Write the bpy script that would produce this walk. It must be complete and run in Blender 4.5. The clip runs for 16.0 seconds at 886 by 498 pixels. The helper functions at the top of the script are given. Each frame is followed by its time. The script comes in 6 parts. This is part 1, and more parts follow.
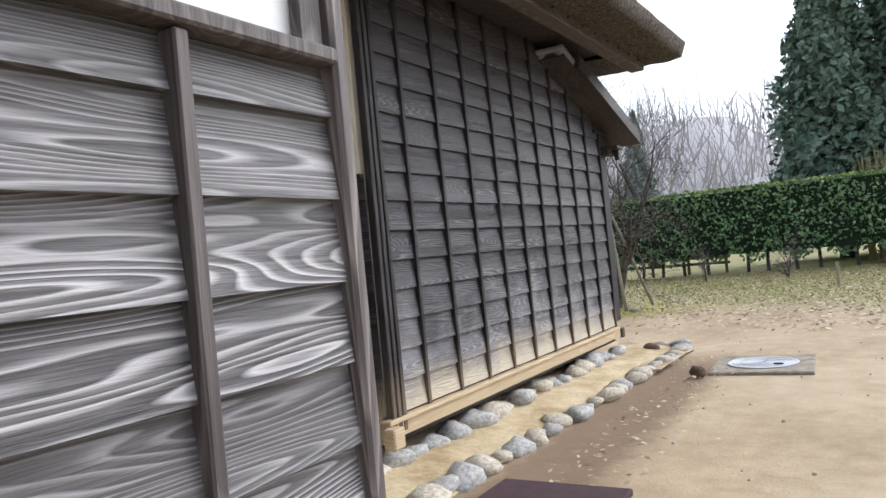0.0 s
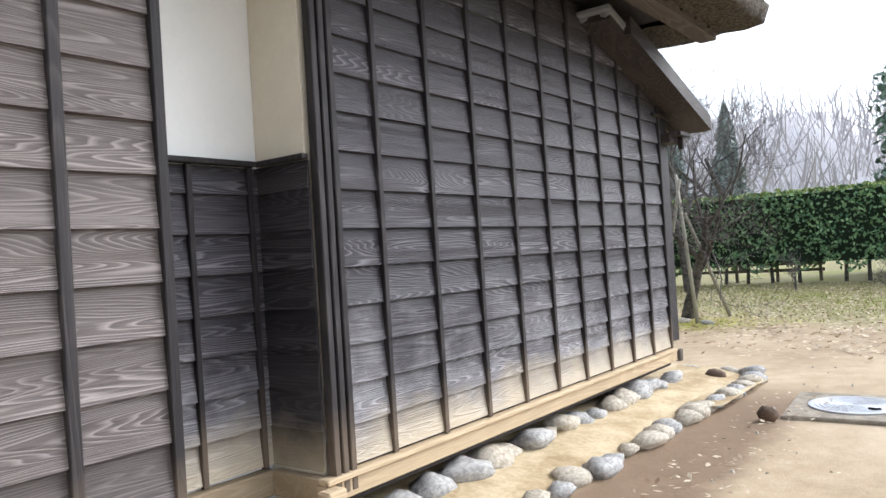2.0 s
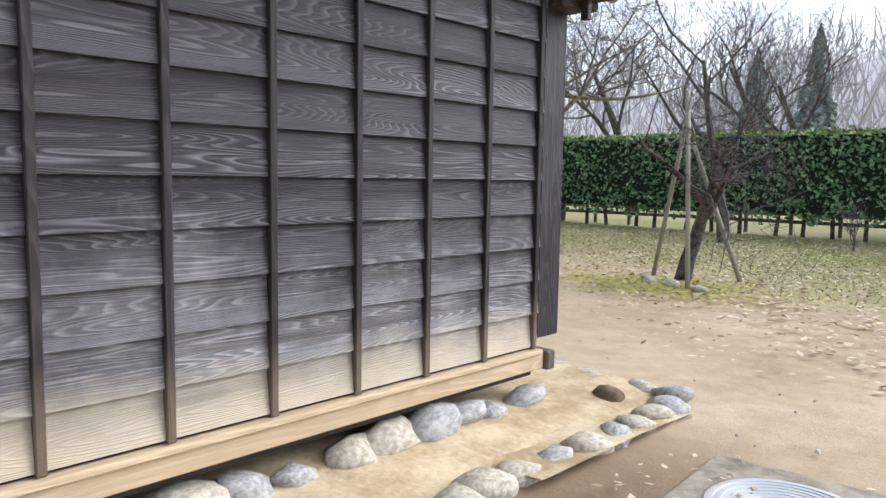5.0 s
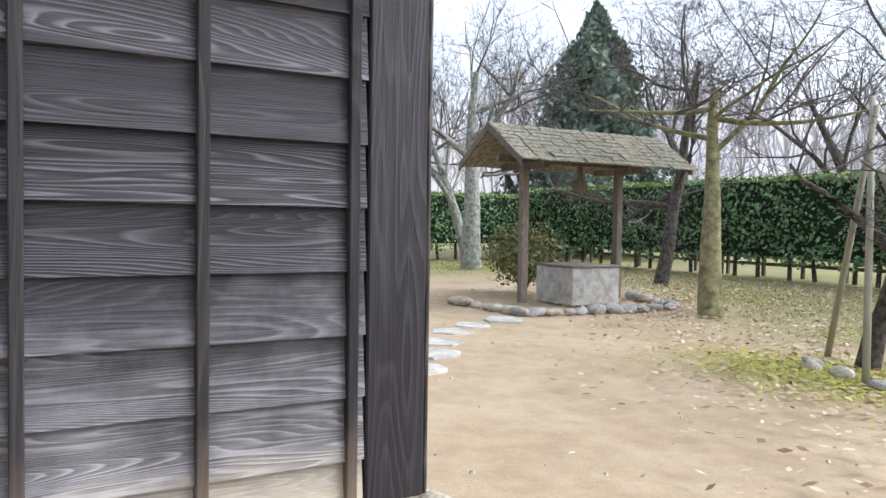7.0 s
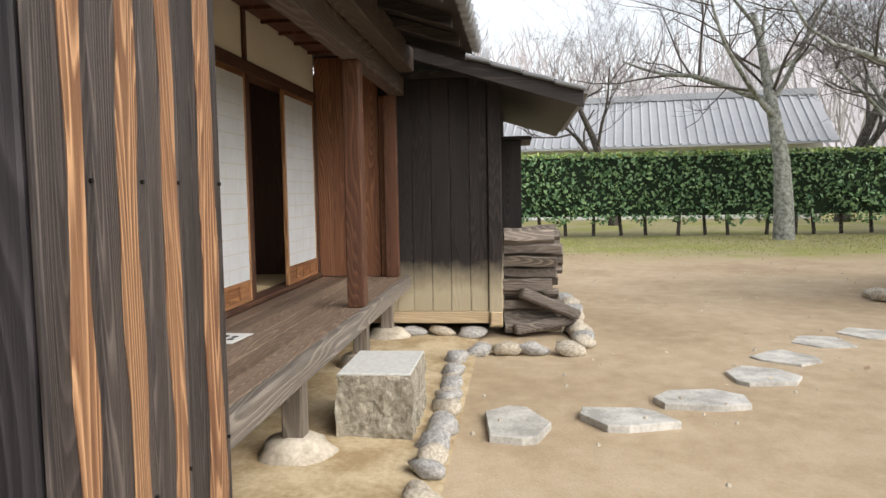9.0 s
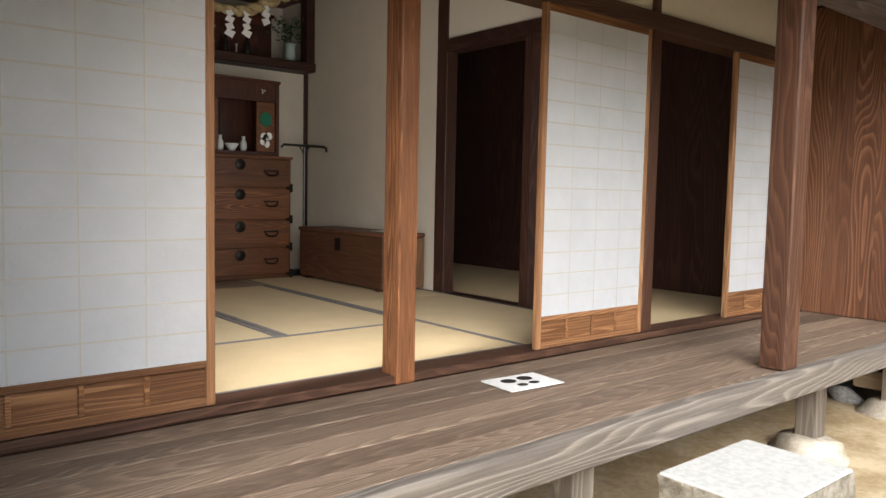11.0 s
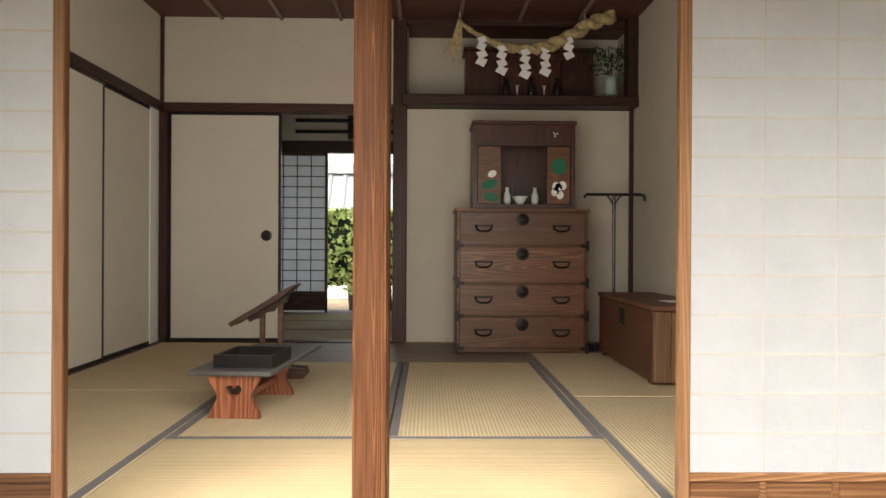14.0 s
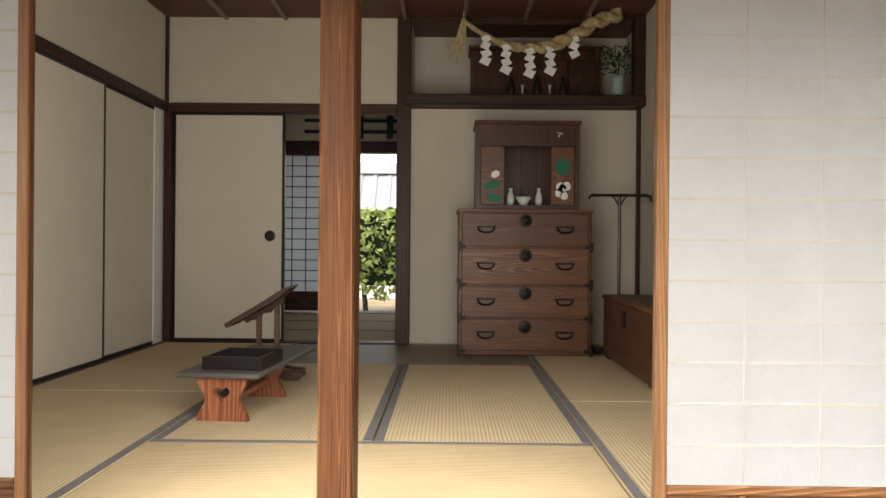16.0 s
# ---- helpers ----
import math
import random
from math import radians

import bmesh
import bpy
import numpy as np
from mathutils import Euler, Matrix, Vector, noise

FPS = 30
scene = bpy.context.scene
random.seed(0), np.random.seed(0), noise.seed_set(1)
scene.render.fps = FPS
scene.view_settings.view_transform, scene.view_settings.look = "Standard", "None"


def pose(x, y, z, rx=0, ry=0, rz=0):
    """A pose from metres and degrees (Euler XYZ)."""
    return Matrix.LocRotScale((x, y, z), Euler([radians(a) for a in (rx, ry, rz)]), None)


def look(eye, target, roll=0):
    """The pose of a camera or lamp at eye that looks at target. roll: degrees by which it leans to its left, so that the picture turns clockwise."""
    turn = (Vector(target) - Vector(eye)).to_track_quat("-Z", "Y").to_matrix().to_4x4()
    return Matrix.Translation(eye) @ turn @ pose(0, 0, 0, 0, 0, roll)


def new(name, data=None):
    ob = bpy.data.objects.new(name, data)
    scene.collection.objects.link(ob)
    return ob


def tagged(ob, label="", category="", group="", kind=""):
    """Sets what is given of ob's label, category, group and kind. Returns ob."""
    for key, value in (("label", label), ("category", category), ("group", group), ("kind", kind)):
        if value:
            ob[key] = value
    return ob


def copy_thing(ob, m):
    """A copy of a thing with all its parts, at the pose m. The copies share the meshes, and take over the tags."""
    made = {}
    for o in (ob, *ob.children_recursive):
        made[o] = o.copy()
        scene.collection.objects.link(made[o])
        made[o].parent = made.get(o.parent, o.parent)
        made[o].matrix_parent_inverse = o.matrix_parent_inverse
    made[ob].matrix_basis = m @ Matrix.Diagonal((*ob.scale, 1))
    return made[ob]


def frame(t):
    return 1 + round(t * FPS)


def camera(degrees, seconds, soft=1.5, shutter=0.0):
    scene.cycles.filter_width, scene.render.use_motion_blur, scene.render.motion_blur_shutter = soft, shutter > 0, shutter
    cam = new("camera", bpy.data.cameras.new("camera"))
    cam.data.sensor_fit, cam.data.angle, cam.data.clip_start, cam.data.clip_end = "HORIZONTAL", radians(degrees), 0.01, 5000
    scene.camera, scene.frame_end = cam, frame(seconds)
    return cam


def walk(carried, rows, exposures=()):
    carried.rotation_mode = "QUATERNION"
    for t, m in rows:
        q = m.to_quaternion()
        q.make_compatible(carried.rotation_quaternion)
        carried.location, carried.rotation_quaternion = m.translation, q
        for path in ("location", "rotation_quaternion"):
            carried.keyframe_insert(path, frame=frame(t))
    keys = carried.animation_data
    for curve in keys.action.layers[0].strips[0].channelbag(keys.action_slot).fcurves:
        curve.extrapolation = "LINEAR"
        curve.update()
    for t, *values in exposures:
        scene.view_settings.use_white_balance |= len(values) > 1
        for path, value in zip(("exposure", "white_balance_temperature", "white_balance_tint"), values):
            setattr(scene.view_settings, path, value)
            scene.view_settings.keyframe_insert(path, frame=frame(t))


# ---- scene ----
cam = camera(61.7, 16.0)
PATH = [
    (0, (-2.614, 8.153, 1.355), (-1.584, 6.439, 1.377), -5.4),
    (0.5, (-2.671, 7.892, 1.39), (-1.432, 6.329, 1.541), -4.1),
    (1, (-2.710, 7.591, 1.411), (-1.385, 6.105, 1.596), -3.9),
    (1.5, (-2.653, 7.284, 1.385), (-1.282, 5.836, 1.536), -4.3),
    (2, (-2.480, 6.835, 1.392), (-1.266, 5.246, 1.411), -3.5),
    (2.5, (-2.414, 6.272, 1.39), (-1.279, 4.626, 1.318), -0.8),
    (3, (-2.404, 5.695, 1.392), (-1.225, 4.084, 1.261), -2.4),
    (3.5, (-2.489, 5.097, 1.394), (-1.372, 3.452, 1.179), -2.6),
    (4, (-2.519, 4.539, 1.399), (-1.404, 2.897, 1.149), 0.2),
    (6.5, (-2.094, 1.380, 1.335), (-0.378, 0.354, 1.285), 0.3),
    (7, (-1.957, 0.716, 1.325), (-0.219, -0.272, 1.255), 0.9),
    (7.5, (-1.697, 0.099, 1.315), (0.006, -0.944, 1.203), 1.7),
    (8, (-1.604, -0.472, 1.363), (0.213, -1.295, 1.212), 2.0),
    (8.5, (-1.23, -0.849, 1.356), (0.737, -1.168, 1.181), 0.5),
    (9, (-0.905, -1.211, 1.368), (1.079, -1.009, 1.217), -1.0),
    (9.5, (-0.478, -1.483, 1.366), (1.412, -0.842, 1.231), -0.9),
    (10, (-0.071, -1.716, 1.361), (1.664, -0.73, 1.228), 0.3),
    (12.5, (2.004, -1.497, 1.325), (2.496, 0.438, 1.224), 0.5),
    (13, (2.245, -1.39, 1.35), (2.56, 0.584, 1.281), 0.7),
    (13.5, (2.49, -1.233, 1.34), (2.67, 0.757, 1.269), 0.5),
    (14, (2.702, -1.201, 1.349), (2.743, 0.798, 1.347), 0.3),
    (14.5, (2.813, -1.202, 1.375), (2.794, 0.795, 1.467), 0.2),
    (15, (2.831, -1.201, 1.374), (2.776, 0.796, 1.473), 0.2),
    (15.5, (2.828, -1.183, 1.363), (2.749, 0.814, 1.409), 0.6),
    (16, (2.83, -1.153, 1.359), (2.816, 0.847, 1.356), 0.5),
]
walk(cam, [(t, look(eye, target, roll)) for t, eye, target, roll in PATH],
     exposures=[(0, 1.0, 6000, 10), (1.5, 1.4, 5950, 10), (3, 1.2, 5950, 10), (4, 1.05, 5900, 10), (6.5, 1.45, 5950, 10), (7.5, 1.12, 5950, 10), (8.3, 0.95, 6450, 10), (9, 0.95, 6650, 10), (10, 1.35, 6450, 10), (12.5, 1.55, 6600, 10), (14.5, 1.68, 6950, 10), (16, 1.6, 6900, 10)])

# ---- world, sun, exposure ----
world = bpy.data.worlds.new("overcast_sky")
scene.world = world
world.use_nodes = True
wn, wl = world.node_tree.nodes, world.node_tree.links
sky = wn.new("ShaderNodeTexSky")
sky.sky_type = "NISHITA"
sky.sun_disc = False
sky.sun_elevation, sky.sun_rotation = radians(34), radians(213)
sky.air_density, sky.dust_density, sky.ozone_density = 1.0, 2.0, 1.0
soft_sky = wn.new("ShaderNodeHueSaturation")
soft_sky.inputs["Saturation"].default_value = 0.3
wl.new(sky.outputs[0], soft_sky.inputs["Color"])
wl.new(soft_sky.outputs[0], wn["Background"].inputs[0])
wn["Background"].inputs[1].default_value = 0.15
sun = new("sun", bpy.data.lights.new("sun", "SUN"))
sun.data.energy, sun.data.angle, sun.data.color = 1.4, radians(60), (1.0, 0.98, 0.95)
sun.matrix_world = look((-13, -20, 16), (0, 0, 0))
# sky light entering by the open front of the room
opening = new("room_opening_light", bpy.data.lights.new("room_opening_light", "AREA"))
opening.data.shape, opening.data.size, opening.data.size_y, opening.data.energy = "RECTANGLE", 1.5, 1.5, 12.5
opening.data.color = (1.0, 0.97, 0.93)
opening.matrix_world = look((2.57, 0.82, 1.5), (2.3, 2.8, 1.4))
side_opening = new("side_opening_light", bpy.data.lights.new("side_opening_light", "AREA"))
side_opening.data.shape, side_opening.data.size, side_opening.data.size_y, side_opening.data.energy = "RECTANGLE", 0.7, 1.5, 1.0
side_opening.matrix_world = look((4.62, 0.76, 1.45), (4.62, 3.0, 1.2))

# ---- small tools ----
rnd = random.Random(7)


def box(bm, x0, x1, y0, y1, z0, z1, bevel=0.0, m=None):
    """An upright box between two corners, with its edges bevelled."""
    c = Matrix.Translation(((x0 + x1) / 2, (y0 + y1) / 2, (z0 + z1) / 2)) @ Matrix.Diagonal((x1 - x0, y1 - y0, z1 - z0, 1))
    vs = bmesh.ops.create_cube(bm, size=1, matrix=c)["verts"]
    if bevel:
        es = list({e for v in vs for e in v.link_edges})
        out = bmesh.ops.bevel(bm, geom=es, offset=bevel, segments=1, affect="EDGES")
        vs = list({v for f in out["faces"] for v in f.verts} | {v for v in vs if v.is_valid})
    if m is not None:
        bmesh.ops.transform(bm, matrix=m, verts=vs)
    return vs


def bx(*a, **k):
    bm = bmesh.new()
    box(bm, *a, **k)
    return bm


def tube(bm, pts, radii, sides=8):
    """A round bar through the points, with a radius at each."""
    rings = []
    for i, p in enumerate(pts):
        p = Vector(p)
        d = (Vector(pts[min(i + 1, len(pts) - 1)]) - Vector(pts[max(i - 1, 0)])).normalized()
        u = d.orthogonal().normalized() if abs(d.z) > 0.9 else d.cross(Vector((0, 0, 1))).normalized()
        v = d.cross(u)
        r = radii[i] if isinstance(radii, (list, tuple)) else radii
        rings.append([bm.verts.new(p + (u * math.cos(a) + v * math.sin(a)) * r) for a in (2 * math.pi * k / sides for k in range(sides))])
    for a, b in zip(rings, rings[1:]):
        for k in range(sides):
            bm.faces.new((a[k], a[(k + 1) % sides], b[(k + 1) % sides], b[k]))
    bm.faces.new(rings[0][::-1])
    bm.faces.new(rings[-1])
    return bm


def lathe(bm, profile, centre, sides=16):
    """A turned shape: profile of (radius, height) pairs about an upright line."""
    x, y, z = centre
    rings = [[bm.verts.new((x + r * math.cos(2 * math.pi * k / sides), y + r * math.sin(2 * math.pi * k / sides), z + h)) for k in range(sides)] for r, h in profile]
    for a, b in zip(rings, rings[1:]):
        for k in range(sides):
            bm.faces.new((a[k], a[(k + 1) % sides], b[(k + 1) % sides], b[k]))
    bm.faces.new(rings[0][::-1])
    bm.faces.new(rings[-1])
    return bm


def prism(bm, outline, axis, a, b):
    """An outline of 2D points drawn out along an axis ('x', 'y' or 'z') from a to b."""
    def put(p, w):
        return {"x": (w, p[0], p[1]), "y": (p[0], w, p[1]), "z": (p[0], p[1], w)}[axis]
    lo = [bm.verts.new(put(p, a)) for p in outline]
    hi = [bm.verts.new(put(p, b)) for p in outline]
    n = len(outline)
    for k in range(n):
        bm.faces.new((lo[k], lo[(k + 1) % n], hi[(k + 1) % n], hi[k]))
    bm.faces.new(lo[::-1])
    bm.faces.new(hi)
    bmesh.ops.recalc_face_normals(bm, faces=bm.faces[:])
    return bm


def mesh_of(name, bm, material, smooth=False):
    me = bpy.data.meshes.new(name)
    bm.to_mesh(me)
    bm.free()
    me.materials.append(material)
    if smooth:
        for p in me.polygons:
            p.use_smooth = True
    return me


def part(name, bm, material, parent=None, label="", smooth=False):
    """One mesh object, under a thing or a part."""
    ob = new(name, mesh_of(name, bm, material, smooth))
    if parent is not None:
        ob.parent = parent
    if label:
        ob["label"] = label
    return ob


def piece(name, me, parent, m):
    ob = new(name, me)
    ob.parent = parent
    ob.matrix_basis = m
    return ob


def thing(name, label, category, group="", kind=""):
    return tagged(new(name), label, category, group, kind)


def solid(name, bm, material, label, category="", group="", kind="", smooth=False):
    return tagged(part(name, bm, material, None, "", smooth), label, category, group, kind)


def setting(name, bm, material, label, smooth=False):
    return tagged(part(name, bm, material, None, "", smooth), label, name.split("_")[0], "", "structure")


def raw_mesh(name, verts, faces, material, smooth=False):
    me = bpy.data.meshes.new(name)
    me.from_pydata(verts, [], faces)
    me.materials.append(material)
    if smooth:
        for p in me.polygons:
            p.use_smooth = True
    return me


# ---- materials ----
def base(name, rough=0.8):
    m = bpy.data.materials.new(name)
    m.use_nodes = True
    nt = m.node_tree
    b = nt.nodes["Principled BSDF"]
    b.inputs["Roughness"].default_value = rough
    b.inputs["Specular IOR Level"].default_value = 0.3
    return m, nt, b


def node(nt, kind, **inputs):
    n = nt.nodes.new(kind)
    for k, v in inputs.items():
        s = n.inputs[int(k[1:]) if k[0] == "i" and k[1:].isdigit() else k]
        if isinstance(v, bpy.types.NodeSocket):
            nt.links.new(v, s)
        else:
            s.default_value = v
    return n


def mth(nt, op, a, b=0.0, c=None):
    n = nt.nodes.new("ShaderNodeMath")
    n.operation = op
    for i, v in enumerate((a, b) if c is None else (a, b, c)):
        if isinstance(v, bpy.types.NodeSocket):
            nt.links.new(v, n.inputs[i])
        else:
            n.inputs[i].default_value = v
    return n.outputs[0]


def ramp(nt, value, stops):
    n = nt.nodes.new("ShaderNodeValToRGB")
    els = n.color_ramp.elements
    while len(els) < len(stops):
        els.new(0.5)
    for e, (p, c) in zip(els, stops):
        e.position, e.color = p, (*c, 1) if len(c) == 3 else c
    nt.links.new(value, n.inputs[0])
    return n.outputs[0]


def mixc(nt, f, a, b, blend="MIX"):
    n = nt.nodes.new("ShaderNodeMix")
    n.data_type, n.blend_type = "RGBA", blend
    for i, v in ((0, f), (6, a), (7, b)):
        if isinstance(v, bpy.types.NodeSocket):
            nt.links.new(v, n.inputs[i])
        else:
            n.inputs[i].default_value = v if not isinstance(v, tuple) else (*v, 1)
    return n.outputs[2]


def bumped(nt, b, height, strength, distance=0.004):
    n = node(nt, "ShaderNodeBump", Strength=strength, Distance=distance, Height=height)
    nt.links.new(n.outputs[0], b.inputs["Normal"])


def position(nt):
    g = nt.nodes.new("ShaderNodeNewGeometry")
    s = node(nt, "ShaderNodeSeparateXYZ", Vector=g.outputs["Position"])
    return g.outputs["Position"], s.outputs


def coords(nt, sx, sy, sz, shift=True):
    """Object coordinates, stretched, and shifted for each piece."""
    t = nt.nodes.new("ShaderNodeTexCoord")
    v = t.outputs["Object"]
    if shift:
        o = nt.nodes.new("ShaderNodeObjectInfo")
        r = mth(nt, "MULTIPLY", o.outputs["Random"], 37.0)
        a = nt.nodes.new("ShaderNodeVectorMath")
        nt.links.new(v, a.inputs[0])
        nt.links.new(r, a.inputs[1])
        v = a.outputs[0]
    mp = node(nt, "ShaderNodeMapping", Vector=v)
    mp.inputs["Scale"].default_value = (sx, sy, sz)
    return mp.outputs[0]


def noise_of(nt, vec, scale, detail=4, rough=0.55, distort=0.0):
    return node(nt, "ShaderNodeTexNoise", Vector=vec, Scale=scale, Detail=detail, Roughness=rough, Distortion=distort).outputs["Fac"]


def wood(name, dark, light, along="y", rings=9.0, contrast=1.0, rough=0.7, bump=0.6, splash=None, warm=None, fine=1.0, gloss=0.3, size=1.0, bleach=None, lap_shade=0.0):
    """Sawn wood: contour-like growth rings along one axis, fine fibres, stains, wear, and painted shade under laps."""
    m, nt, b = base(name, rough)
    b.inputs["Specular IOR Level"].default_value = gloss
    a = 0.1 / size ** 1.25
    st = {"x": (a, 1, 1), "y": (1, a, 1), "z": (1, 1, a)}[along]
    v = coords(nt, *st)
    h = noise_of(nt, v, 4.2 * size, 2, 0.35, 0.1)
    # growth rings: a slow rise to the hard late wood, then a sharp drop
    saw = mth(nt, "FRACT", mth(nt, "MULTIPLY", h, rings * 4.2))
    band = ramp(nt, saw, [(0.0, (0, 0, 0)), (0.45, (0.12, 0.12, 0.12)), (0.84, (1, 1, 1)), (1.0, (0, 0, 0))])
    calm = ramp(nt, noise_of(nt, v, 2.3 * size, 2, 0.5), [(0.34, (0.3, 0.3, 0.3)), (0.58, (1, 1, 1))])
    band = mth(nt, "MULTIPLY", band, calm)
    ft = {"x": (0.03, 1, 1), "y": (1, 0.03, 1), "z": (1, 1, 0.03)}[along]
    fib = noise_of(nt, coords(nt, *ft), 130.0 * fine, 4, 0.65)
    stain = noise_of(nt, coords(nt, *st), 3.1, 5, 0.6)
    f = mth(nt, "MULTIPLY_ADD", band, 0.5 * contrast, mth(nt, "MULTIPLY", fib, 0.55))
    f = mth(nt, "MULTIPLY_ADD", stain, 0.5, mth(nt, "SUBTRACT", f, 0.22))
    c = ramp(nt, f, [(0.2, dark), (0.88, light)])
    o = nt.nodes.new("ShaderNodeObjectInfo")
    tone = mth(nt, "MULTIPLY_ADD", o.outputs["Random"], 0.5, 0.75)
    c = mixc(nt, 1.0, c, node(nt, "ShaderNodeCombineColor", i0=tone, i1=tone, i2=tone).outputs[0], "MULTIPLY")
    if lap_shade:
        # shade below the overlapping board, painted as a darker upper strip
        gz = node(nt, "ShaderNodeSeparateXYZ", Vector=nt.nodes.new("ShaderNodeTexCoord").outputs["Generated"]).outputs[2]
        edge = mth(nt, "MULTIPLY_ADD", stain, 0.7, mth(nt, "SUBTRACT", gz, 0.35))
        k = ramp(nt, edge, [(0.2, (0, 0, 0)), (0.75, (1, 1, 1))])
        c = mixc(nt, mth(nt, "MULTIPLY", k, lap_shade), c, dark)
    if warm:
        patch = noise_of(nt, coords(nt, *st), 1.7, 3, 0.5)
        c = mixc(nt, ramp(nt, patch, [(0.45, (0, 0, 0)), (0.62, (1, 1, 1))]), c, warm, "MIX")
        c = mixc(nt, mth(nt, "MULTIPLY", band, 0.35), c, dark)
    if bleach:
        pos, xyz = position(nt)
        top, colour = bleach
        n = noise_of(nt, pos, 2.2, 5, 0.65)
        k = mth(nt, "MULTIPLY_ADD", mth(nt, "SUBTRACT", xyz[2], top), -1.1, mth(nt, "MULTIPLY", mth(nt, "SUBTRACT", n, 0.5), 2.0))
        k = ramp(nt, k, [(0.0, (0, 0, 0)), (1.0, (0.75, 0.75, 0.75))])
        c = mixc(nt, mth(nt, "MULTIPLY", k, mth(nt, "MULTIPLY_ADD", fib, 0.8, mth(nt, "MULTIPLY", band, 0.5))), c, colour)
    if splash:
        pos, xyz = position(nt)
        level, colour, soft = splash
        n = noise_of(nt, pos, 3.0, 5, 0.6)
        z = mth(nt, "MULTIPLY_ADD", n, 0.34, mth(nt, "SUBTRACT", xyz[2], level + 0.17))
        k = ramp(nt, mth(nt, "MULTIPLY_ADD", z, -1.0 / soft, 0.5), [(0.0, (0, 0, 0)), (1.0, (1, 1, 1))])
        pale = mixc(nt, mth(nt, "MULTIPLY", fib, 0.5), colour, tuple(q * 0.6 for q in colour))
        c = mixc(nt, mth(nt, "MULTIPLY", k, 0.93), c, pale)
    nt.links.new(c, b.inputs["Base Color"])
    bumped(nt, b, mth(nt, "MULTIPLY_ADD", band, 0.6, fib), bump)
    return m


def plain(name, colour, rough=0.6, metal=0.0, vary=0.25, scale=9.0, bump=0.15, gloss=0.3):
    m, nt, b = base(name, rough)
    v = coords(nt, 1, 1, 1)
    n = noise_of(nt, v, scale, 6, 0.6)
    big = noise_of(nt, v, scale * 0.14, 3, 0.5)
    f = mth(nt, "MULTIPLY_ADD", big, 0.6, mth(nt, "MULTIPLY", n, 0.5))
    c = ramp(nt, f, [(0.25, tuple(q * (1 - vary) for q in colour)), (0.8, tuple(min(q * (1 + vary), 0.95) for q in colour))])
    nt.links.new(c, b.inputs["Base Color"])
    b.inputs["Metallic"].default_value = metal
    b.inputs["Specular IOR Level"].default_value = gloss
    bumped(nt, b, n, bump)
    return m


def two(name, c1, c2, scale, rough=0.85, bump=0.5, detail=6, lo=0.35, hi=0.65, distance=0.01):
    m, nt, b = base(name, rough)
    v = coords(nt, 1, 1, 1)
    n = noise_of(nt, v, scale, detail, 0.62)
    g = noise_of(nt, v, scale * 9, 4, 0.6)
    c = ramp(nt, mth(nt, "MULTIPLY_ADD", g, 0.4, mth(nt, "SUBTRACT", n, 0.2)), [(lo, c1), (hi, c2)])
    nt.links.new(c, b.inputs["Base Color"])
    bumped(nt, b, mth(nt, "MULTIPLY_ADD", g, 0.5, n), bump, distance)
    return m


def leafy(name, c1, c2):
    m, nt, b = base(name, 0.55)
    g = nt.nodes.new("ShaderNodeNewGeometry")
    c = ramp(nt, g.outputs["Random Per Island"], [(0.0, c1), (1.0, c2)])
    nt.links.new(c, b.inputs["Base Color"])
    return m


CLAP = wood("weathered_clapboard", (0.014, 0.012, 0.015), (0.165, 0.155, 0.172), "y", 13, 1.25, 0.58, 1.0, size=1.5, lap_shade=0.6, bleach=(1.15, (0.56, 0.54, 0.55)), splash=(0.52, (0.6, 0.51, 0.37), 0.28))
CLAPX = wood("weathered_return_board", (0.016, 0.014, 0.016), (0.12, 0.11, 0.115), "x", 12, 1.1, 0.6, 0.9, size=1.5, lap_shade=0.5, splash=(0.5, (0.5, 0.42, 0.3), 0.28))
CLAPN = wood("sunbleached_clapboard", (0.04, 0.036, 0.038), (0.52, 0.5, 0.51), "y", 12, 1.5, 0.6, 1.0, size=1.3, lap_shade=0.55)
CLAPB = wood("brown_clapboard", (0.055, 0.045, 0.042), (0.3, 0.262, 0.25), "y", 13, 0.9, 0.65, 0.7, size=1.5, lap_shade=0.45)
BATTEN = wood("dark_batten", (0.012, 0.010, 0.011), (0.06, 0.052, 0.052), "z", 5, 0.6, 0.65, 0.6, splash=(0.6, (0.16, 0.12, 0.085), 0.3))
BATTENN = wood("grey_batten", (0.05, 0.04, 0.04), (0.24, 0.21, 0.2), "z", 5, 0.8, 0.6, 0.6)
SILLWOOD = wood("pale_sill_wood", (0.36, 0.27, 0.17), (0.62, 0.5, 0.33), "y", 6, 0.5, 0.8, 0.4)
BLACKEND = wood("blackened_beam", (0.014, 0.011, 0.011), (0.075, 0.06, 0.055), "y", 6, 0.7, 0.6, 0.6)
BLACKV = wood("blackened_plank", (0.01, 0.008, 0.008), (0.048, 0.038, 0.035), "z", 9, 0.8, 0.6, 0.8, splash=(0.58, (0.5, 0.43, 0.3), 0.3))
SAP = wood("weathered_plank_with_sapwood", (0.025, 0.02, 0.02), (0.17, 0.14, 0.125), "z", 11, 1.0, 0.6, 0.9, size=1.6)
SAPCORE = wood("orange_sapwood", (0.13, 0.055, 0.027), (0.56, 0.33, 0.18), "z", 11, 1.2, 0.55, 0.8, size=1.8)
BROWNV = wood("brown_vertical_wood", (0.05, 0.022, 0.014), (0.2, 0.095, 0.055), "z", 9, 0.8, 0.5, 0.4)
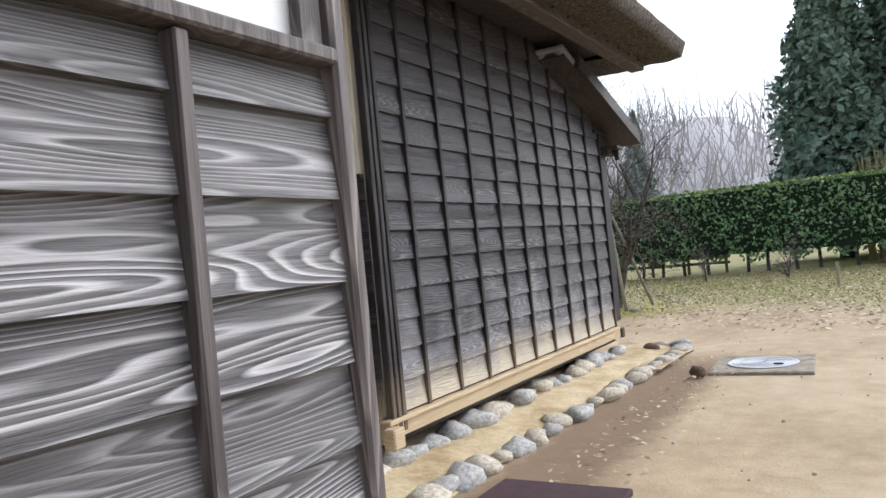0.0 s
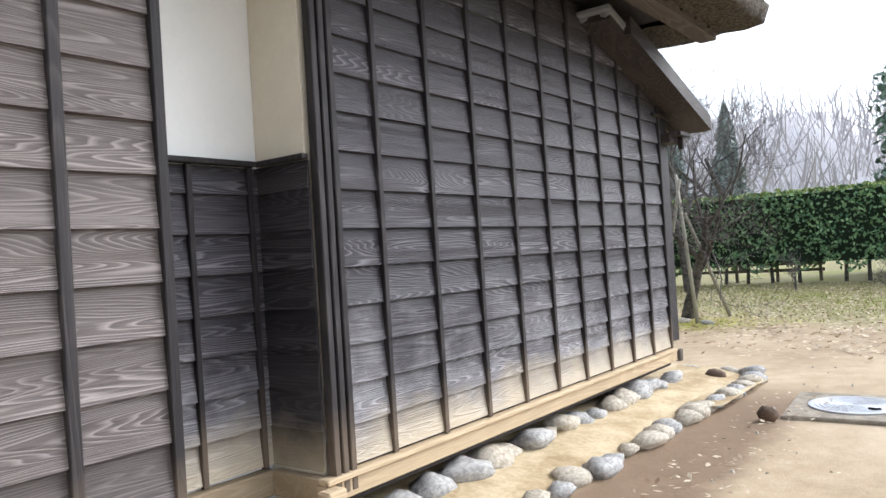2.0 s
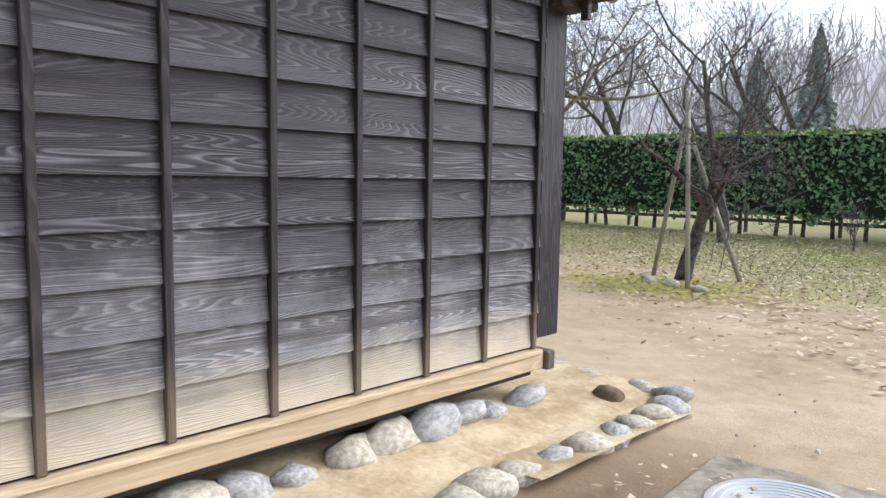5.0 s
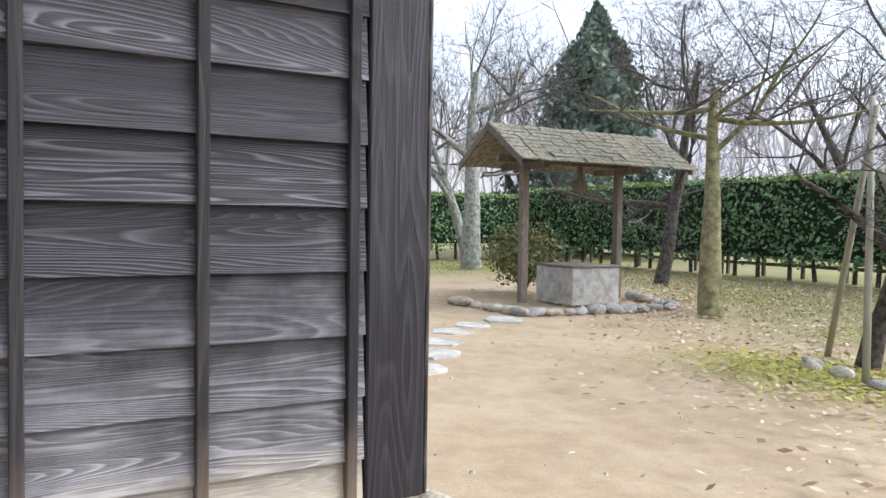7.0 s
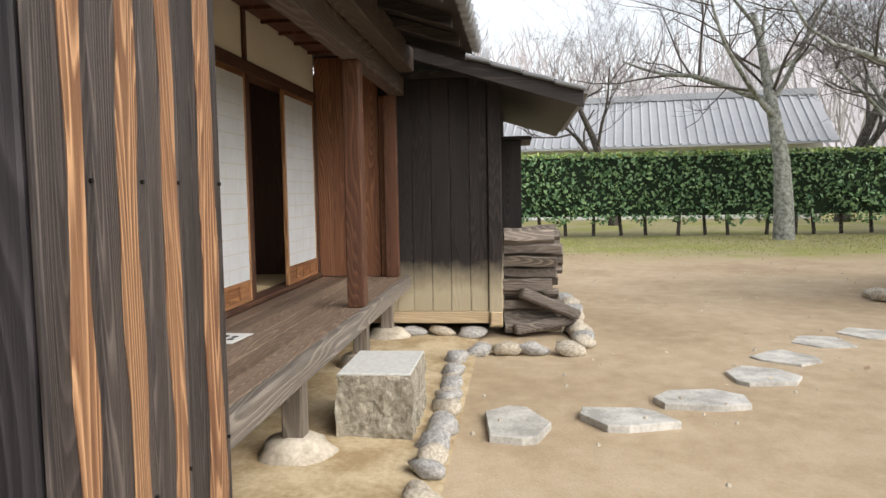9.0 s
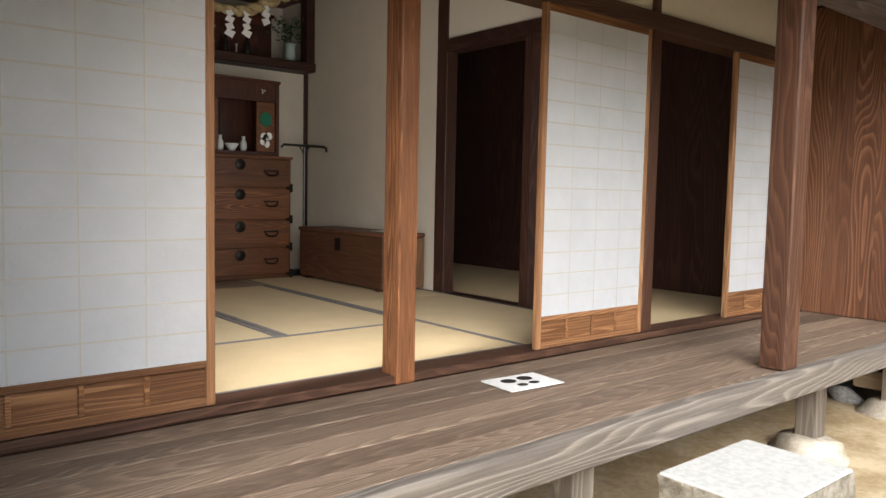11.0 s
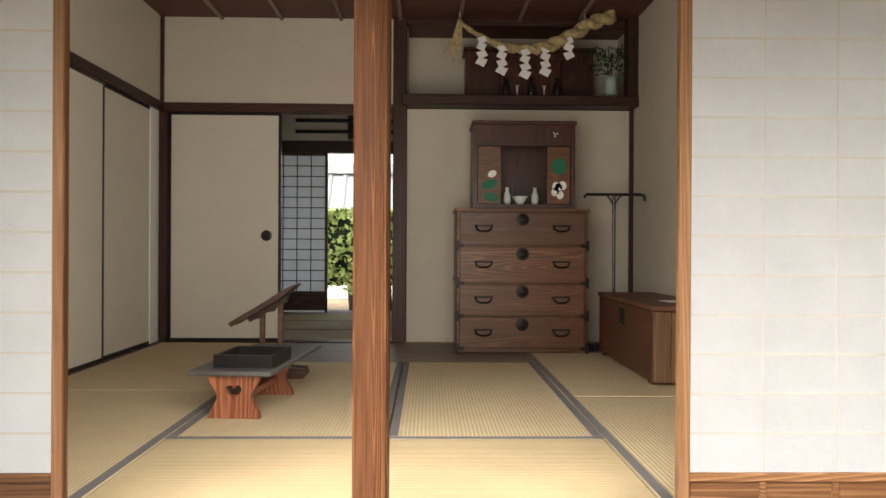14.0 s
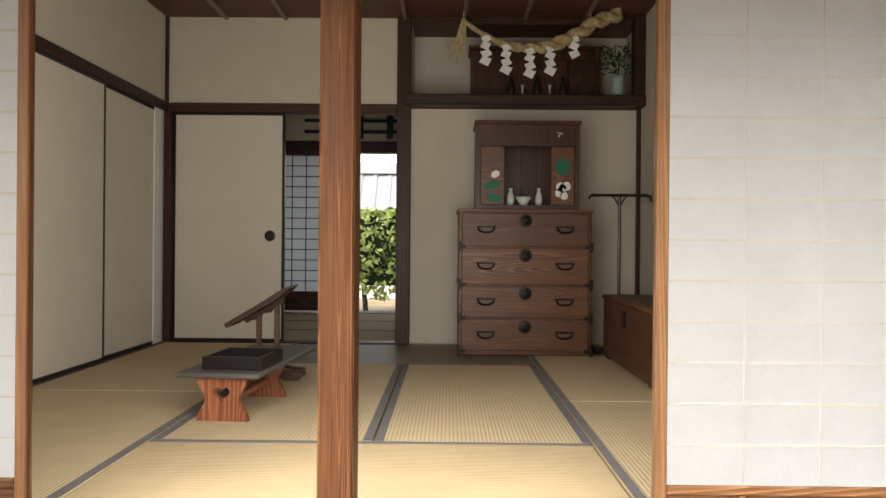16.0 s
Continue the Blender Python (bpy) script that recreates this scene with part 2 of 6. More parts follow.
BROWNX = wood("brown_lengthwise_wood", (0.06, 0.03, 0.02), (0.22, 0.115, 0.07), "x", 8, 0.7, 0.5, 0.4)
ORANGE = wood("reddish_pillar", (0.08, 0.028, 0.013), (0.47, 0.2, 0.085), "z", 12, 1.3, 0.5, 0.7, size=3.0)
JAMB = wood("warm_shoji_frame", (0.2, 0.09, 0.04), (0.5, 0.28, 0.14), "z", 6, 0.8, 0.5, 0.4, size=2.6)
JAMBX = wood("warm_panel_wood", (0.15, 0.06, 0.025), (0.46, 0.24, 0.11), "x", 5, 1.0, 0.5, 0.5, size=2.5)
DECK = wood("worn_veranda_plank", (0.12, 0.08, 0.055), (0.4, 0.3, 0.22), "x", 10, 0.7, 0.65, 0.9)
DECKEDGE = wood("grey_veranda_edge", (0.12, 0.1, 0.085), (0.42, 0.37, 0.31), "x", 7, 0.7, 0.75, 0.8)
DARKX = wood("dark_interior_beam", (0.03, 0.012, 0.009), (0.11, 0.05, 0.035), "x", 6, 0.6, 0.45, 0.3)
DARKV = wood("dark_interior_pillar", (0.03, 0.012, 0.009), (0.11, 0.05, 0.035), "z", 6, 0.6, 0.45, 0.3)
CEILW = wood("reddish_ceiling_board", (0.06, 0.022, 0.015), (0.17, 0.075, 0.05), "x", 7, 0.8, 0.55, 0.3)
TANSUW = wood("keyaki_drawer_front", (0.075, 0.024, 0.009), (0.24, 0.1, 0.038), "x", 8, 1.0, 0.4, 0.25, gloss=0.45, size=1.6)
ALTARW = wood("red_brown_cabinet_wood", (0.03, 0.009, 0.005), (0.12, 0.035, 0.016), "z", 7, 0.7, 0.4, 0.2, gloss=0.45)
CHESTW = wood("old_chest_wood", (0.06, 0.025, 0.014), (0.19, 0.085, 0.046), "y", 8, 0.8, 0.5, 0.3)
DESKW = wood("red_desk_leg", (0.13, 0.04, 0.02), (0.4, 0.15, 0.075), "z", 10, 1.0, 0.4, 0.3)
LOGW = wood("split_firewood", (0.1, 0.08, 0.07), (0.42, 0.36, 0.3), "y", 8, 0.9, 0.85, 1.0)
GREYPOST = wood("grey_shelter_post", (0.1, 0.08, 0.065), (0.3, 0.26, 0.21), "z", 6, 0.7, 0.8, 0.6)
PLASTER = plain("cream_plaster", (0.74, 0.68, 0.55), 0.9, 0, 0.07, 30, 0.15)
WHITEWASH = plain("white_plaster", (0.8, 0.8, 0.78), 0.85, 0, 0.04, 30, 0.1)
INWALL = plain("beige_room_wall", (0.6, 0.55, 0.46), 0.9, 0, 0.06, 40, 0.12)
FUSUMA = plain("fusuma_paper", (0.68, 0.63, 0.54), 0.8, 0, 0.05, 25, 0.05)
LACQUER = plain("black_lacquer", (0.012, 0.01, 0.01), 0.3, 0, 0.3, 12, 0.05, 0.5)
IRON = plain("dark_iron", (0.025, 0.022, 0.02), 0.45, 0.8, 0.3, 20, 0.2)
STONE = two("river_stone", (0.24, 0.235, 0.225), (0.52, 0.5, 0.47), 5, 0.8, 0.5)
STONE2 = two("tan_stone", (0.33, 0.28, 0.21), (0.62, 0.56, 0.46), 5, 0.85, 0.5)
GRANITE = two("split_granite", (0.3, 0.26, 0.19), (0.62, 0.57, 0.47), 22, 0.9, 1.0, distance=0.03)
GRANITETOP = two("sawn_granite_top", (0.52, 0.52, 0.49), (0.66, 0.66, 0.63), 40, 0.7, 0.1)
FLAG = two("pale_flagstone", (0.36, 0.345, 0.31), (0.64, 0.62, 0.57), 5, 0.85, 0.5)
CONCRETE = two("old_concrete", (0.2, 0.17, 0.13), (0.38, 0.33, 0.26), 9, 0.9, 0.5)
WELLSTONE = two("grey_well_stone", (0.28, 0.27, 0.25), (0.5, 0.48, 0.44), 7, 0.9, 0.6)
STEEL = plain("galvanised_cover", (0.5, 0.51, 0.53), 0.4, 0.5, 0.15, 40, 0.2)
THATCH = two("grey_thatch", (0.035, 0.028, 0.022), (0.19, 0.16, 0.125), 38, 0.95, 1.0, distance=0.03)
ROOFTILE = plain("grey_roof_tile", (0.2, 0.205, 0.215), 0.5, 0, 0.3, 14, 0.2)
MOSSROOF = two("mossy_shingle", (0.13, 0.12, 0.085), (0.36, 0.335, 0.26), 14, 0.95, 0.8)
BARK = two("dark_bark", (0.03, 0.026, 0.022), (0.15, 0.135, 0.12), 14, 0.95, 1.0, distance=0.02)
PALEBARK = two("lichen_bark", (0.13, 0.13, 0.11), (0.4, 0.41, 0.37), 10, 0.95, 0.9, distance=0.02)
MOSSBARK = two("mossy_bark", (0.11, 0.1, 0.05), (0.33, 0.31, 0.17), 8, 0.95, 0.9, distance=0.02)
TWIG = plain("grey_twig", (0.12, 0.105, 0.1), 0.9, 0, 0.3, 6, 0.2)
BAMBOO = plain("weathered_bamboo", (0.3, 0.28, 0.22), 0.7, 0, 0.25, 6, 0.1)
HEDGE = leafy("hedge_leaf", (0.06, 0.14, 0.07), (0.27, 0.41, 0.19))
HEDGETOP = leafy("bright_hedge_leaf", (0.19, 0.27, 0.07), (0.4, 0.48, 0.16))
BUSH = leafy("bush_leaf", (0.1, 0.11, 0.04), (0.3, 0.3, 0.13))
# distance haze painted into these three colours: bluish needles, pale wood
CEDAR = leafy("cedar_needles", (0.09, 0.14, 0.1), (0.21, 0.29, 0.22))
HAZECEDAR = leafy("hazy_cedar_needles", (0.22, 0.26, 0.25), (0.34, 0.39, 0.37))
FARWOOD = leafy("hazy_far_wood", (0.38, 0.35, 0.35), (0.56, 0.53, 0.53))
GRASS = leafy("grass_blade", (0.24, 0.26, 0.09), (0.5, 0.48, 0.2))
LITTER = leafy("fallen_leaf", (0.24, 0.14, 0.07), (0.7, 0.6, 0.42))
DRYREED = leafy("dry_reed", (0.25, 0.2, 0.1), (0.42, 0.35, 0.18))
PAPERW = plain("white_paper", (0.8, 0.8, 0.78), 0.8, 0, 0.03, 20, 0.05)
ROPE = two("straw_rope", (0.3, 0.22, 0.1), (0.6, 0.48, 0.26), 30, 0.9, 0.8)
GREENPAINT = plain("green_painted_leaf", (0.01, 0.13, 0.07), 0.5)
PORCELAIN = plain("white_porcelain", (0.62, 0.64, 0.62), 0.25, 0, 0.06, 8, 0.02, 0.5)
CELADON = plain("celadon_vase", (0.35, 0.45, 0.42), 0.3, 0, 0.1, 8, 0.02, 0.5)
FOLIAGE = leafy("sakaki_leaf", (0.015, 0.05, 0.02), (0.06, 0.13, 0.05))
INK = plain("black_print", (0.015, 0.015, 0.015), 0.7)
PEBBLE = two("dark_brick_stone", (0.07, 0.045, 0.03), (0.19, 0.13, 0.09), 9, 0.9, 0.5)


def paper_material(through_light=0.3, title="shoji_paper"):
    """Shoji paper: thin, white, lets light through."""
    m, nt, b = base(title, 0.85)
    v = coords(nt, 1, 1, 1)
    n = noise_of(nt, v, 6.0, 5, 0.6)
    g = noise_of(nt, v, 160.0, 3, 0.6)
    c = ramp(nt, mth(nt, "MULTIPLY_ADD", g, 0.25, mth(nt, "MULTIPLY", n, 0.75)), [(0.25, (0.7, 0.725, 0.75)), (0.75, (0.82, 0.845, 0.87))])
    nt.links.new(c, b.inputs["Base Color"])
    bumped(nt, b, n, 0.35, 0.02)
    t = node(nt, "ShaderNodeBsdfTranslucent", Color=c)
    mx = node(nt, "ShaderNodeMixShader", Fac=through_light)
    nt.links.new(b.outputs[0], mx.inputs[1])
    nt.links.new(t.outputs[0], mx.inputs[2])
    nt.links.new(mx.outputs[0], nt.nodes["Material Output"].inputs[0])
    return m


PAPER = paper_material()
THINPAPER = paper_material(0.75, "backlit_shoji_paper")


def tatami_material(name, along, colour):
    m, nt, b = base(name, 0.75)
    pos, xyz = position(nt)
    k = {"x": 0, "y": 1}[along]
    rib = mth(nt, "MULTIPLY_ADD", mth(nt, "SINE", mth(nt, "MULTIPLY", xyz[k], 2 * math.pi / 0.016)), 0.5, 0.5)
    n = noise_of(nt, pos, 7.0, 4, 0.6)
    f = noise_of(nt, pos, 240.0, 3, 0.6)
    v = mth(nt, "MULTIPLY_ADD", rib, 0.34, mth(nt, "MULTIPLY_ADD", n, 0.4, mth(nt, "MULTIPLY", f, 0.3)))
    c = ramp(nt, v, [(0.2, tuple(q * 0.68 for q in colour)), (0.85, colour)])
    nt.links.new(c, b.inputs["Base Color"])
    bumped(nt, b, rib, 0.5, 0.003)
    return m


TATAMI_X = tatami_material("tatami_ribs_across_x", "x", (0.66, 0.53, 0.33))
TATAMI_Y = tatami_material("tatami_ribs_across_y", "y", (0.6, 0.47, 0.28))
SEAM = plain("seam_and_lattice_shadow", (0.68, 0.66, 0.61), 0.85, 0, 0.05, 30, 0.05)
HERI = plain("grey_cloth_border", (0.16, 0.15, 0.15), 0.85, 0, 0.2, 60, 0.1)


def ground_material():
    """Trodden sandy earth with wetter patches, litter and thin grass beyond the yard."""
    m, nt, b = base("trodden_earth", 0.95)
    pos, xyz = position(nt)
    n1 = noise_of(nt, pos, 0.5, 6, 0.6)
    n2 = noise_of(nt, pos, 5.0, 6, 0.65)
    n3 = noise_of(nt, pos, 60.0, 4, 0.7)
    mix = mth(nt, "MULTIPLY_ADD", n1, 0.5, mth(nt, "MULTIPLY_ADD", n2, 0.3, mth(nt, "MULTIPLY", n3, 0.2)))
    earth = ramp(nt, mix, [(0.32, (0.29, 0.21, 0.13)), (0.5, (0.45, 0.345, 0.225)), (0.68, (0.59, 0.48, 0.345))])
    # bare dark soil beside the gable wall's edging
    dx = mth(nt, "ABSOLUTE", mth(nt, "ADD", xyz[0], 0.7))
    soil = mth(nt, "SUBTRACT", mth(nt, "MULTIPLY_ADD", n2, 0.5, 0.22), dx)
    soil = mth(nt, "MULTIPLY", ramp(nt, soil, [(0.0, (0, 0, 0)), (0.22, (1, 1, 1))]), ramp(nt, mth(nt, "MULTIPLY_ADD", xyz[1], 0.5, 0.5), [(0.1, (0, 0, 0)), (0.6, (1, 1, 1))]))
    earth = mixc(nt, mth(nt, "MULTIPLY", soil, 0.75), earth, (0.17, 0.105, 0.065))
    # grass beyond the swept yard
    ex = mth(nt, "MULTIPLY", mth(nt, "SUBTRACT", xyz[0], 13.5), 0.33)
    ey = mth(nt, "MULTIPLY", mth(nt, "ADD", mth(nt, "MULTIPLY_ADD", xyz[0], 0.5, 4.9), xyz[1]), -0.33)
    far = mth(nt, "MAXIMUM", ex, ey)
    g = mth(nt, "MULTIPLY_ADD", mth(nt, "SUBTRACT", n1, 0.5), 2.2, far)
    g = mth(nt, "MULTIPLY_ADD", mth(nt, "SUBTRACT", n2, 0.5), 1.6, g)
    gm = ramp(nt, g, [(0.05, (0, 0, 0)), (0.75, (1, 1, 1))])
    grass = ramp(nt, mth(nt, "MULTIPLY_ADD", n2, 0.7, mth(nt, "MULTIPLY", n3, 0.3)), [(0.3, (0.2, 0.19, 0.08)), (0.5, (0.33, 0.3, 0.15)), (0.7, (0.42, 0.35, 0.2))])
    c = mixc(nt, gm, earth, grass)
    moss = mth(nt, "MULTIPLY", ramp(nt, noise_of(nt, pos, 0.33, 4, 0.5), [(0.5, (0, 0, 0)), (0.6, (1, 1, 1))]), gm)
    c = mixc(nt, mth(nt, "MULTIPLY", moss, 0.7), c, (0.25, 0.27, 0.06))
    nt.links.new(c, b.inputs["Base Color"])
    bumped(nt, b, mth(nt, "MULTIPLY_ADD", n3, 0.5, n2), 0.6, 0.02)
    return m


EARTH = ground_material()

# ---- ground ----
FLOOR = 0.62   # tatami
DECKZ = 0.59   # veranda


def build_ground():
    xs = sorted({-400, -120, -50, -25, *range(-14, 30), 45, 80, 160, 400})
    ys = sorted({-400, -160, -80, -45, *range(-26, 18), 30, 60, 150, 400})
    verts, faces = [], []
    for y in ys:
        for x in xs:
            verts.append((x, y, -0.03 + 0.03 * math.sin(x * 0.7) * math.sin(y * 0.6) if abs(x) < 30 and abs(y) < 30 and not (-1 < x < 9 and -1 < y < 10) else -0.02))
    w = len(xs)
    for j in range(len(ys) - 1):
        for i in range(w - 1):
            faces.append((j * w + i, j * w + i + 1, (j + 1) * w + i + 1, (j + 1) * w + i))
    ob = new("ground", raw_mesh("ground", verts, faces, EARTH, True))
    tagged(ob, "sandy trodden earth yard with thin grass further off", "ground", "", "structure")


build_ground()

# ---- gable wall with clapboards ----
WALLH = 3.355


def clap_wall(parent, y0, y1, x, z0, z1, pitch, material, thick=0.03, along="y", face=-1):
    """Overlapping boards on a wall; each board's lower edge stands proud. along: the run of the boards."""
    z, k = z0, 0
    while z < z1 - 0.02:
        top = min(z + pitch + 0.012, z1)
        bm = bmesh.new()
        wob = rnd.uniform(-0.002, 0.002)
        prof = [(x, z + wob), (x + face * thick, z + wob), (x + face * 0.006, top), (x, top)]
        if along == "y":
            lo = [bm.verts.new((p[0], y0, p[1])) for p in prof]
            hi = [bm.verts.new((p[0], y1, p[1])) for p in prof]
        else:
            lo = [bm.verts.new((y0, p[0], p[1])) for p in prof]
            hi = [bm.verts.new((y1, p[0], p[1])) for p in prof]
        for i in range(4):
            bm.faces.new((lo[i], lo[(i + 1) % 4], hi[(i + 1) % 4], hi[i]))
        bm.faces.new(lo[::-1])
        bm.faces.new(hi)
        bmesh.ops.recalc_face_normals(bm, faces=bm.faces[:])
        part("clapboard", bm, material, parent)
        z += pitch
        k += 1


def stone_mesh(seed, material, flat=0.7):
    bm = bmesh.new()
    bmesh.ops.create_icosphere(bm, subdivisions=2, radius=1)
    for v in bm.verts:
        p = v.co.copy()
        d = 1 + 0.42 * noise.noise(p * 1.1 + Vector((seed * 7.3, seed, 0))) + 0.14 * noise.noise(p * 2.4 + Vector((seed, 0, seed)))
        v.co = Vector((p.x * d, p.y * d * 0.9, p.z * d * flat))
    return mesh_of("stone", bm, material, True)


STONES = [stone_mesh(k, STONE if k % 2 else STONE2, 0.62) for k in range(10)]


def stone_row(parent, pts, size, step, sink=0.35, jitter=0.2):
    """A row of single stones along a bent line."""
    for a, b in zip(pts, pts[1:]):
        a, b = Vector((*a, 0)), Vector((*b, 0))
        n = max(1, int((b - a).length / step))
        for k in range(n):
            p = a.lerp(b, (k + rnd.uniform(0.3, 0.7)) / n)
            s = size * rnd.uniform(0.72, 1.28)
            d = (b - a).normalized()
            m = Matrix.Translation((p.x - d.y * rnd.uniform(-1, 1) * jitter * size, p.y + d.x * rnd.uniform(-1, 1) * jitter * size, s * (0.62 - sink)))
            m = m @ pose(0, 0, 0, rnd.uniform(-15, 15), rnd.uniform(-15, 15), math.degrees(math.atan2(d.y, d.x)) + rnd.uniform(-20, 20)) @ Matrix.Diagonal((s * rnd.uniform(1.0, 1.35), s, s * rnd.uniform(0.8, 1.0), 1))
            piece("stone", rnd.choice(STONES), parent, m)


CORNER = (0.2, -0.2, 0.0)   # south-west corner of the gable wall


def build_gable():
    w = setting("wall_west", bx(0.0, 0.14, 0.0, 4.5, 0.2, WALLH), BLACKEND, "dark weathered clapboard gable wall on a pale sill")
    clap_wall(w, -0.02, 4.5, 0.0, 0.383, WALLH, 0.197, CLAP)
    for k in range(10):
        y = 4.09 - 0.4515 * k
        part("batten", bx(-0.045, -0.008, y - 0.018, y + 0.018, 0.37, WALLH, bevel=0.004), BATTEN, w)
    for y in (4.42, 4.475, 4.53):
        part("corner_board", bx(-0.055, 0.0, y - 0.02, y + 0.02, 0.27, WALLH, bevel=0.005), BATTEN, w)
    part("sill", bx(-0.05, 0.12, -0.06, 4.62, 0.24, 0.335, bevel=0.006), SILLWOOD, w)
    part("sill_cap", bx(-0.075, 0.0, -0.02, 4.62, 0.336, 0.366, bevel=0.006), SILLWOOD, w)
    part("sill_end", bx(-0.08, 0.1, -0.14, -0.062, 0.23, 0.345, bevel=0.01), GREYPOST, w)
    part("sill_end", bx(-0.14, -0.052, 4.56, 4.68, 0.2, 0.33, bevel=0.01), SILLWOOD, w)
    e = thing("stone_footing", "rounded grey river stones under the wooden sill", "stone edging", kind="structure")
    stone_row(e, [(0.02, 4.9), (0.0, 0.0)], 0.14, 0.25, 0.05)
    # recess with plaster above boards
    r = setting("wall_recess", bx(0.4, 0.44, 4.556, 5.438, 0.2, WALLH), WHITEWASH, "recessed wall with cream plaster above dark boards")
    clap_wall(r, 4.56, 5.437, 0.4, 0.383, 1.9, 0.197, CLAP)
    for y in (4.625, 4.98):
        part("batten", bx(0.36, 0.39, y - 0.016, y + 0.016, 0.37, 1.9, bevel=0.004), BATTEN, r)
    part("rail", bx(0.34, 0.39, 4.6, 5.437, 1.902, 1.93, bevel=0.005), BATTEN, r)
    part("sill", bx(0.33, 0.43, 4.6, 5.437, 0.24, 0.366, bevel=0.006), SILLWOOD, r)
    q = setting("wall_return", bx(0.03, 0.4, 4.502, 4.555, 0.2, WALLH), PLASTER, "narrow return wall with cream plaster above dark boards")
    clap_wall(q, 0.002, 0.4, 4.555, 0.383, 1.9, 0.197, CLAPX, 0.02, "x", 1)
    part("rail", bx(0.0, 0.36, 4.556, 4.6, 1.902, 1.93, bevel=0.005), BATTEN, q)
    part("sill", bx(0.0, 0.33, 4.56, 4.62, 0.24, 0.366, bevel=0.006), SILLWOOD, q)
    # brown block
    b = setting("wall_middle", bx(-0.14, 0.44, 5.44, 7.055, 0.15, WALLH), BLACKEND, "brown weathered clapboard wall with dark battens")
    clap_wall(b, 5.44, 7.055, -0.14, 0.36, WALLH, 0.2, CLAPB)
    for y in (5.455, 5.835, 6.215, 6.615):
        part("batten", bx(-0.185, -0.15, y - 0.022, y + 0.022, 0.25, WALLH, bevel=0.004), BATTEN, b)
    part("sill", bx(-0.18, -0.1, 5.39, 7.055, 0.24, 0.355, bevel=0.006), SILLWOOD, b)
    stone_row(e, [(-0.16, 7.0), (-0.16, 5.4), (0.3, 5.2), (0.3, 4.8)], 0.12, 0.24, 0.1)
    # projecting block close to the path
    n = setting("wall_projecting", bx(-1.77, 0.4, 7.06, 11.5, 0.1, 2.9), WHITEWASH, "sun-bleached clapboard wall with white plaster above")
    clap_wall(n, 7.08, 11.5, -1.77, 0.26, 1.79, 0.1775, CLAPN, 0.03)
    for y in (7.49, 7.94, 8.39, 8.84, 9.29, 9.74):
        part("batten", bx(-1.822, -1.776, y - 0.017, y + 0.017, 0.22, 1.785, bevel=0.005), BATTENN, n)
    part("corner_post", bx(-1.82, -1.74, 7.03, 7.078, 0.0, 2.9, bevel=0.01), BATTENN, n)
    part("rail", bx(-1.835, -1.771, 7.082, 11.5, 1.79, 1.825, bevel=0.006), BATTENN, n)
    part("upper_post", bx(-1.8, -1.771, 7.085, 7.16, 1.826, 2.9, bevel=0.005), BATTENN, n)
    part("roof_slab", bx(-2.05, 0.5, 6.85, 11.7, 2.905, 3.0), BLACKEND, n)
    for ob in (w, e, r, q, b, n):
        ob.location = CORNER


build_gable()


def build_edging():
    e = thing("stone_border", "border of half-buried rounded stones round the drip strip", "stone border", kind="structure")
    stone_row(e, [(-0.22, 5.8), (-0.36, 2.0), (-0.42, -0.95)], 0.12, 0.235, 0.62)
    stone_row(e, [(-0.4, -1.0), (0.4, -0.95), (2.3, -0.76), (5.3, -0.71)], 0.095, 0.2, 0.4)
    stone_row(e, [(5.35, -0.75), (5.38, -1.72)], 0.12, 0.24, 0.4)
    stone_row(e, [(5.5, -1.78), (8.5, -1.78)], 0.12, 0.24, 0.4)
    solid("loose_stone", mesh_bm(-0.08, -0.62, 0.11, 3), PEBBLE, "dark round stone lying on the drip strip", "stone", smooth=True)
    solid("loose_stone", mesh_bm(-0.92, 0.78, 0.075, 5), PEBBLE, "small dark brick-like stone beside the manhole cover", "stone", smooth=True)


def mesh_bm(x, y, s, seed):
    bm = bmesh.new()
    bmesh.ops.create_icosphere(bm, subdivisions=2, radius=s)
    for v in bm.verts:
        v.co = v.co * (1 + 0.3 * noise.noise(v.co / s * 0.9 + Vector((seed, 0, 0)))) + Vector((0, 0, 0))
        v.co = Vector((v.co.x + x, v.co.y + y, max(v.co.z * 0.8 + s * 0.25, -0.05)))
    return bm


build_edging()


def build_strip():
    bm = bmesh.new()
    n = 60
    rows = [(-0.35, -0.01), (-0.2, 0.035), (0.0, 0.06), (0.3, 0.08), (0.55, 0.08)]
    g = [[bm.verts.new((x + 0.02 * noise.noise(Vector((k * 0.4, x, 0))), -1.0 + 7.4 * k / n, z + 0.02 * noise.noise(Vector((k * 0.5, x * 5, 2))))) for x, z in rows] for k in range(n + 1)]
    for a, b in zip(g, g[1:]):
        for i in range(len(rows) - 1):
            bm.faces.new((a[i], a[i + 1], b[i + 1], b[i]))
    setting("ground_strip", bm, DRIP, "raised yellowish sandy drip strip along the wall", True)
    bm = bmesh.new()
    rows = [(-0.85, -0.01), (-0.6, 0.015), (-0.2, 0.03), (0.7, 0.03)]
    g = [[bm.verts.new((-0.55 + 6.6 * k / n, y, z + 0.02 * noise.noise(Vector((k * 0.5, y * 5, 7))))) for y, z in rows] for k in range(n + 1)]
    for a, b in zip(g, g[1:]):
        for i in range(3):
            bm.faces.new((b[i], b[i + 1], a[i + 1], a[i]))
    setting("ground_under", bm, DRIP, "damp yellowish earth below the veranda", True)


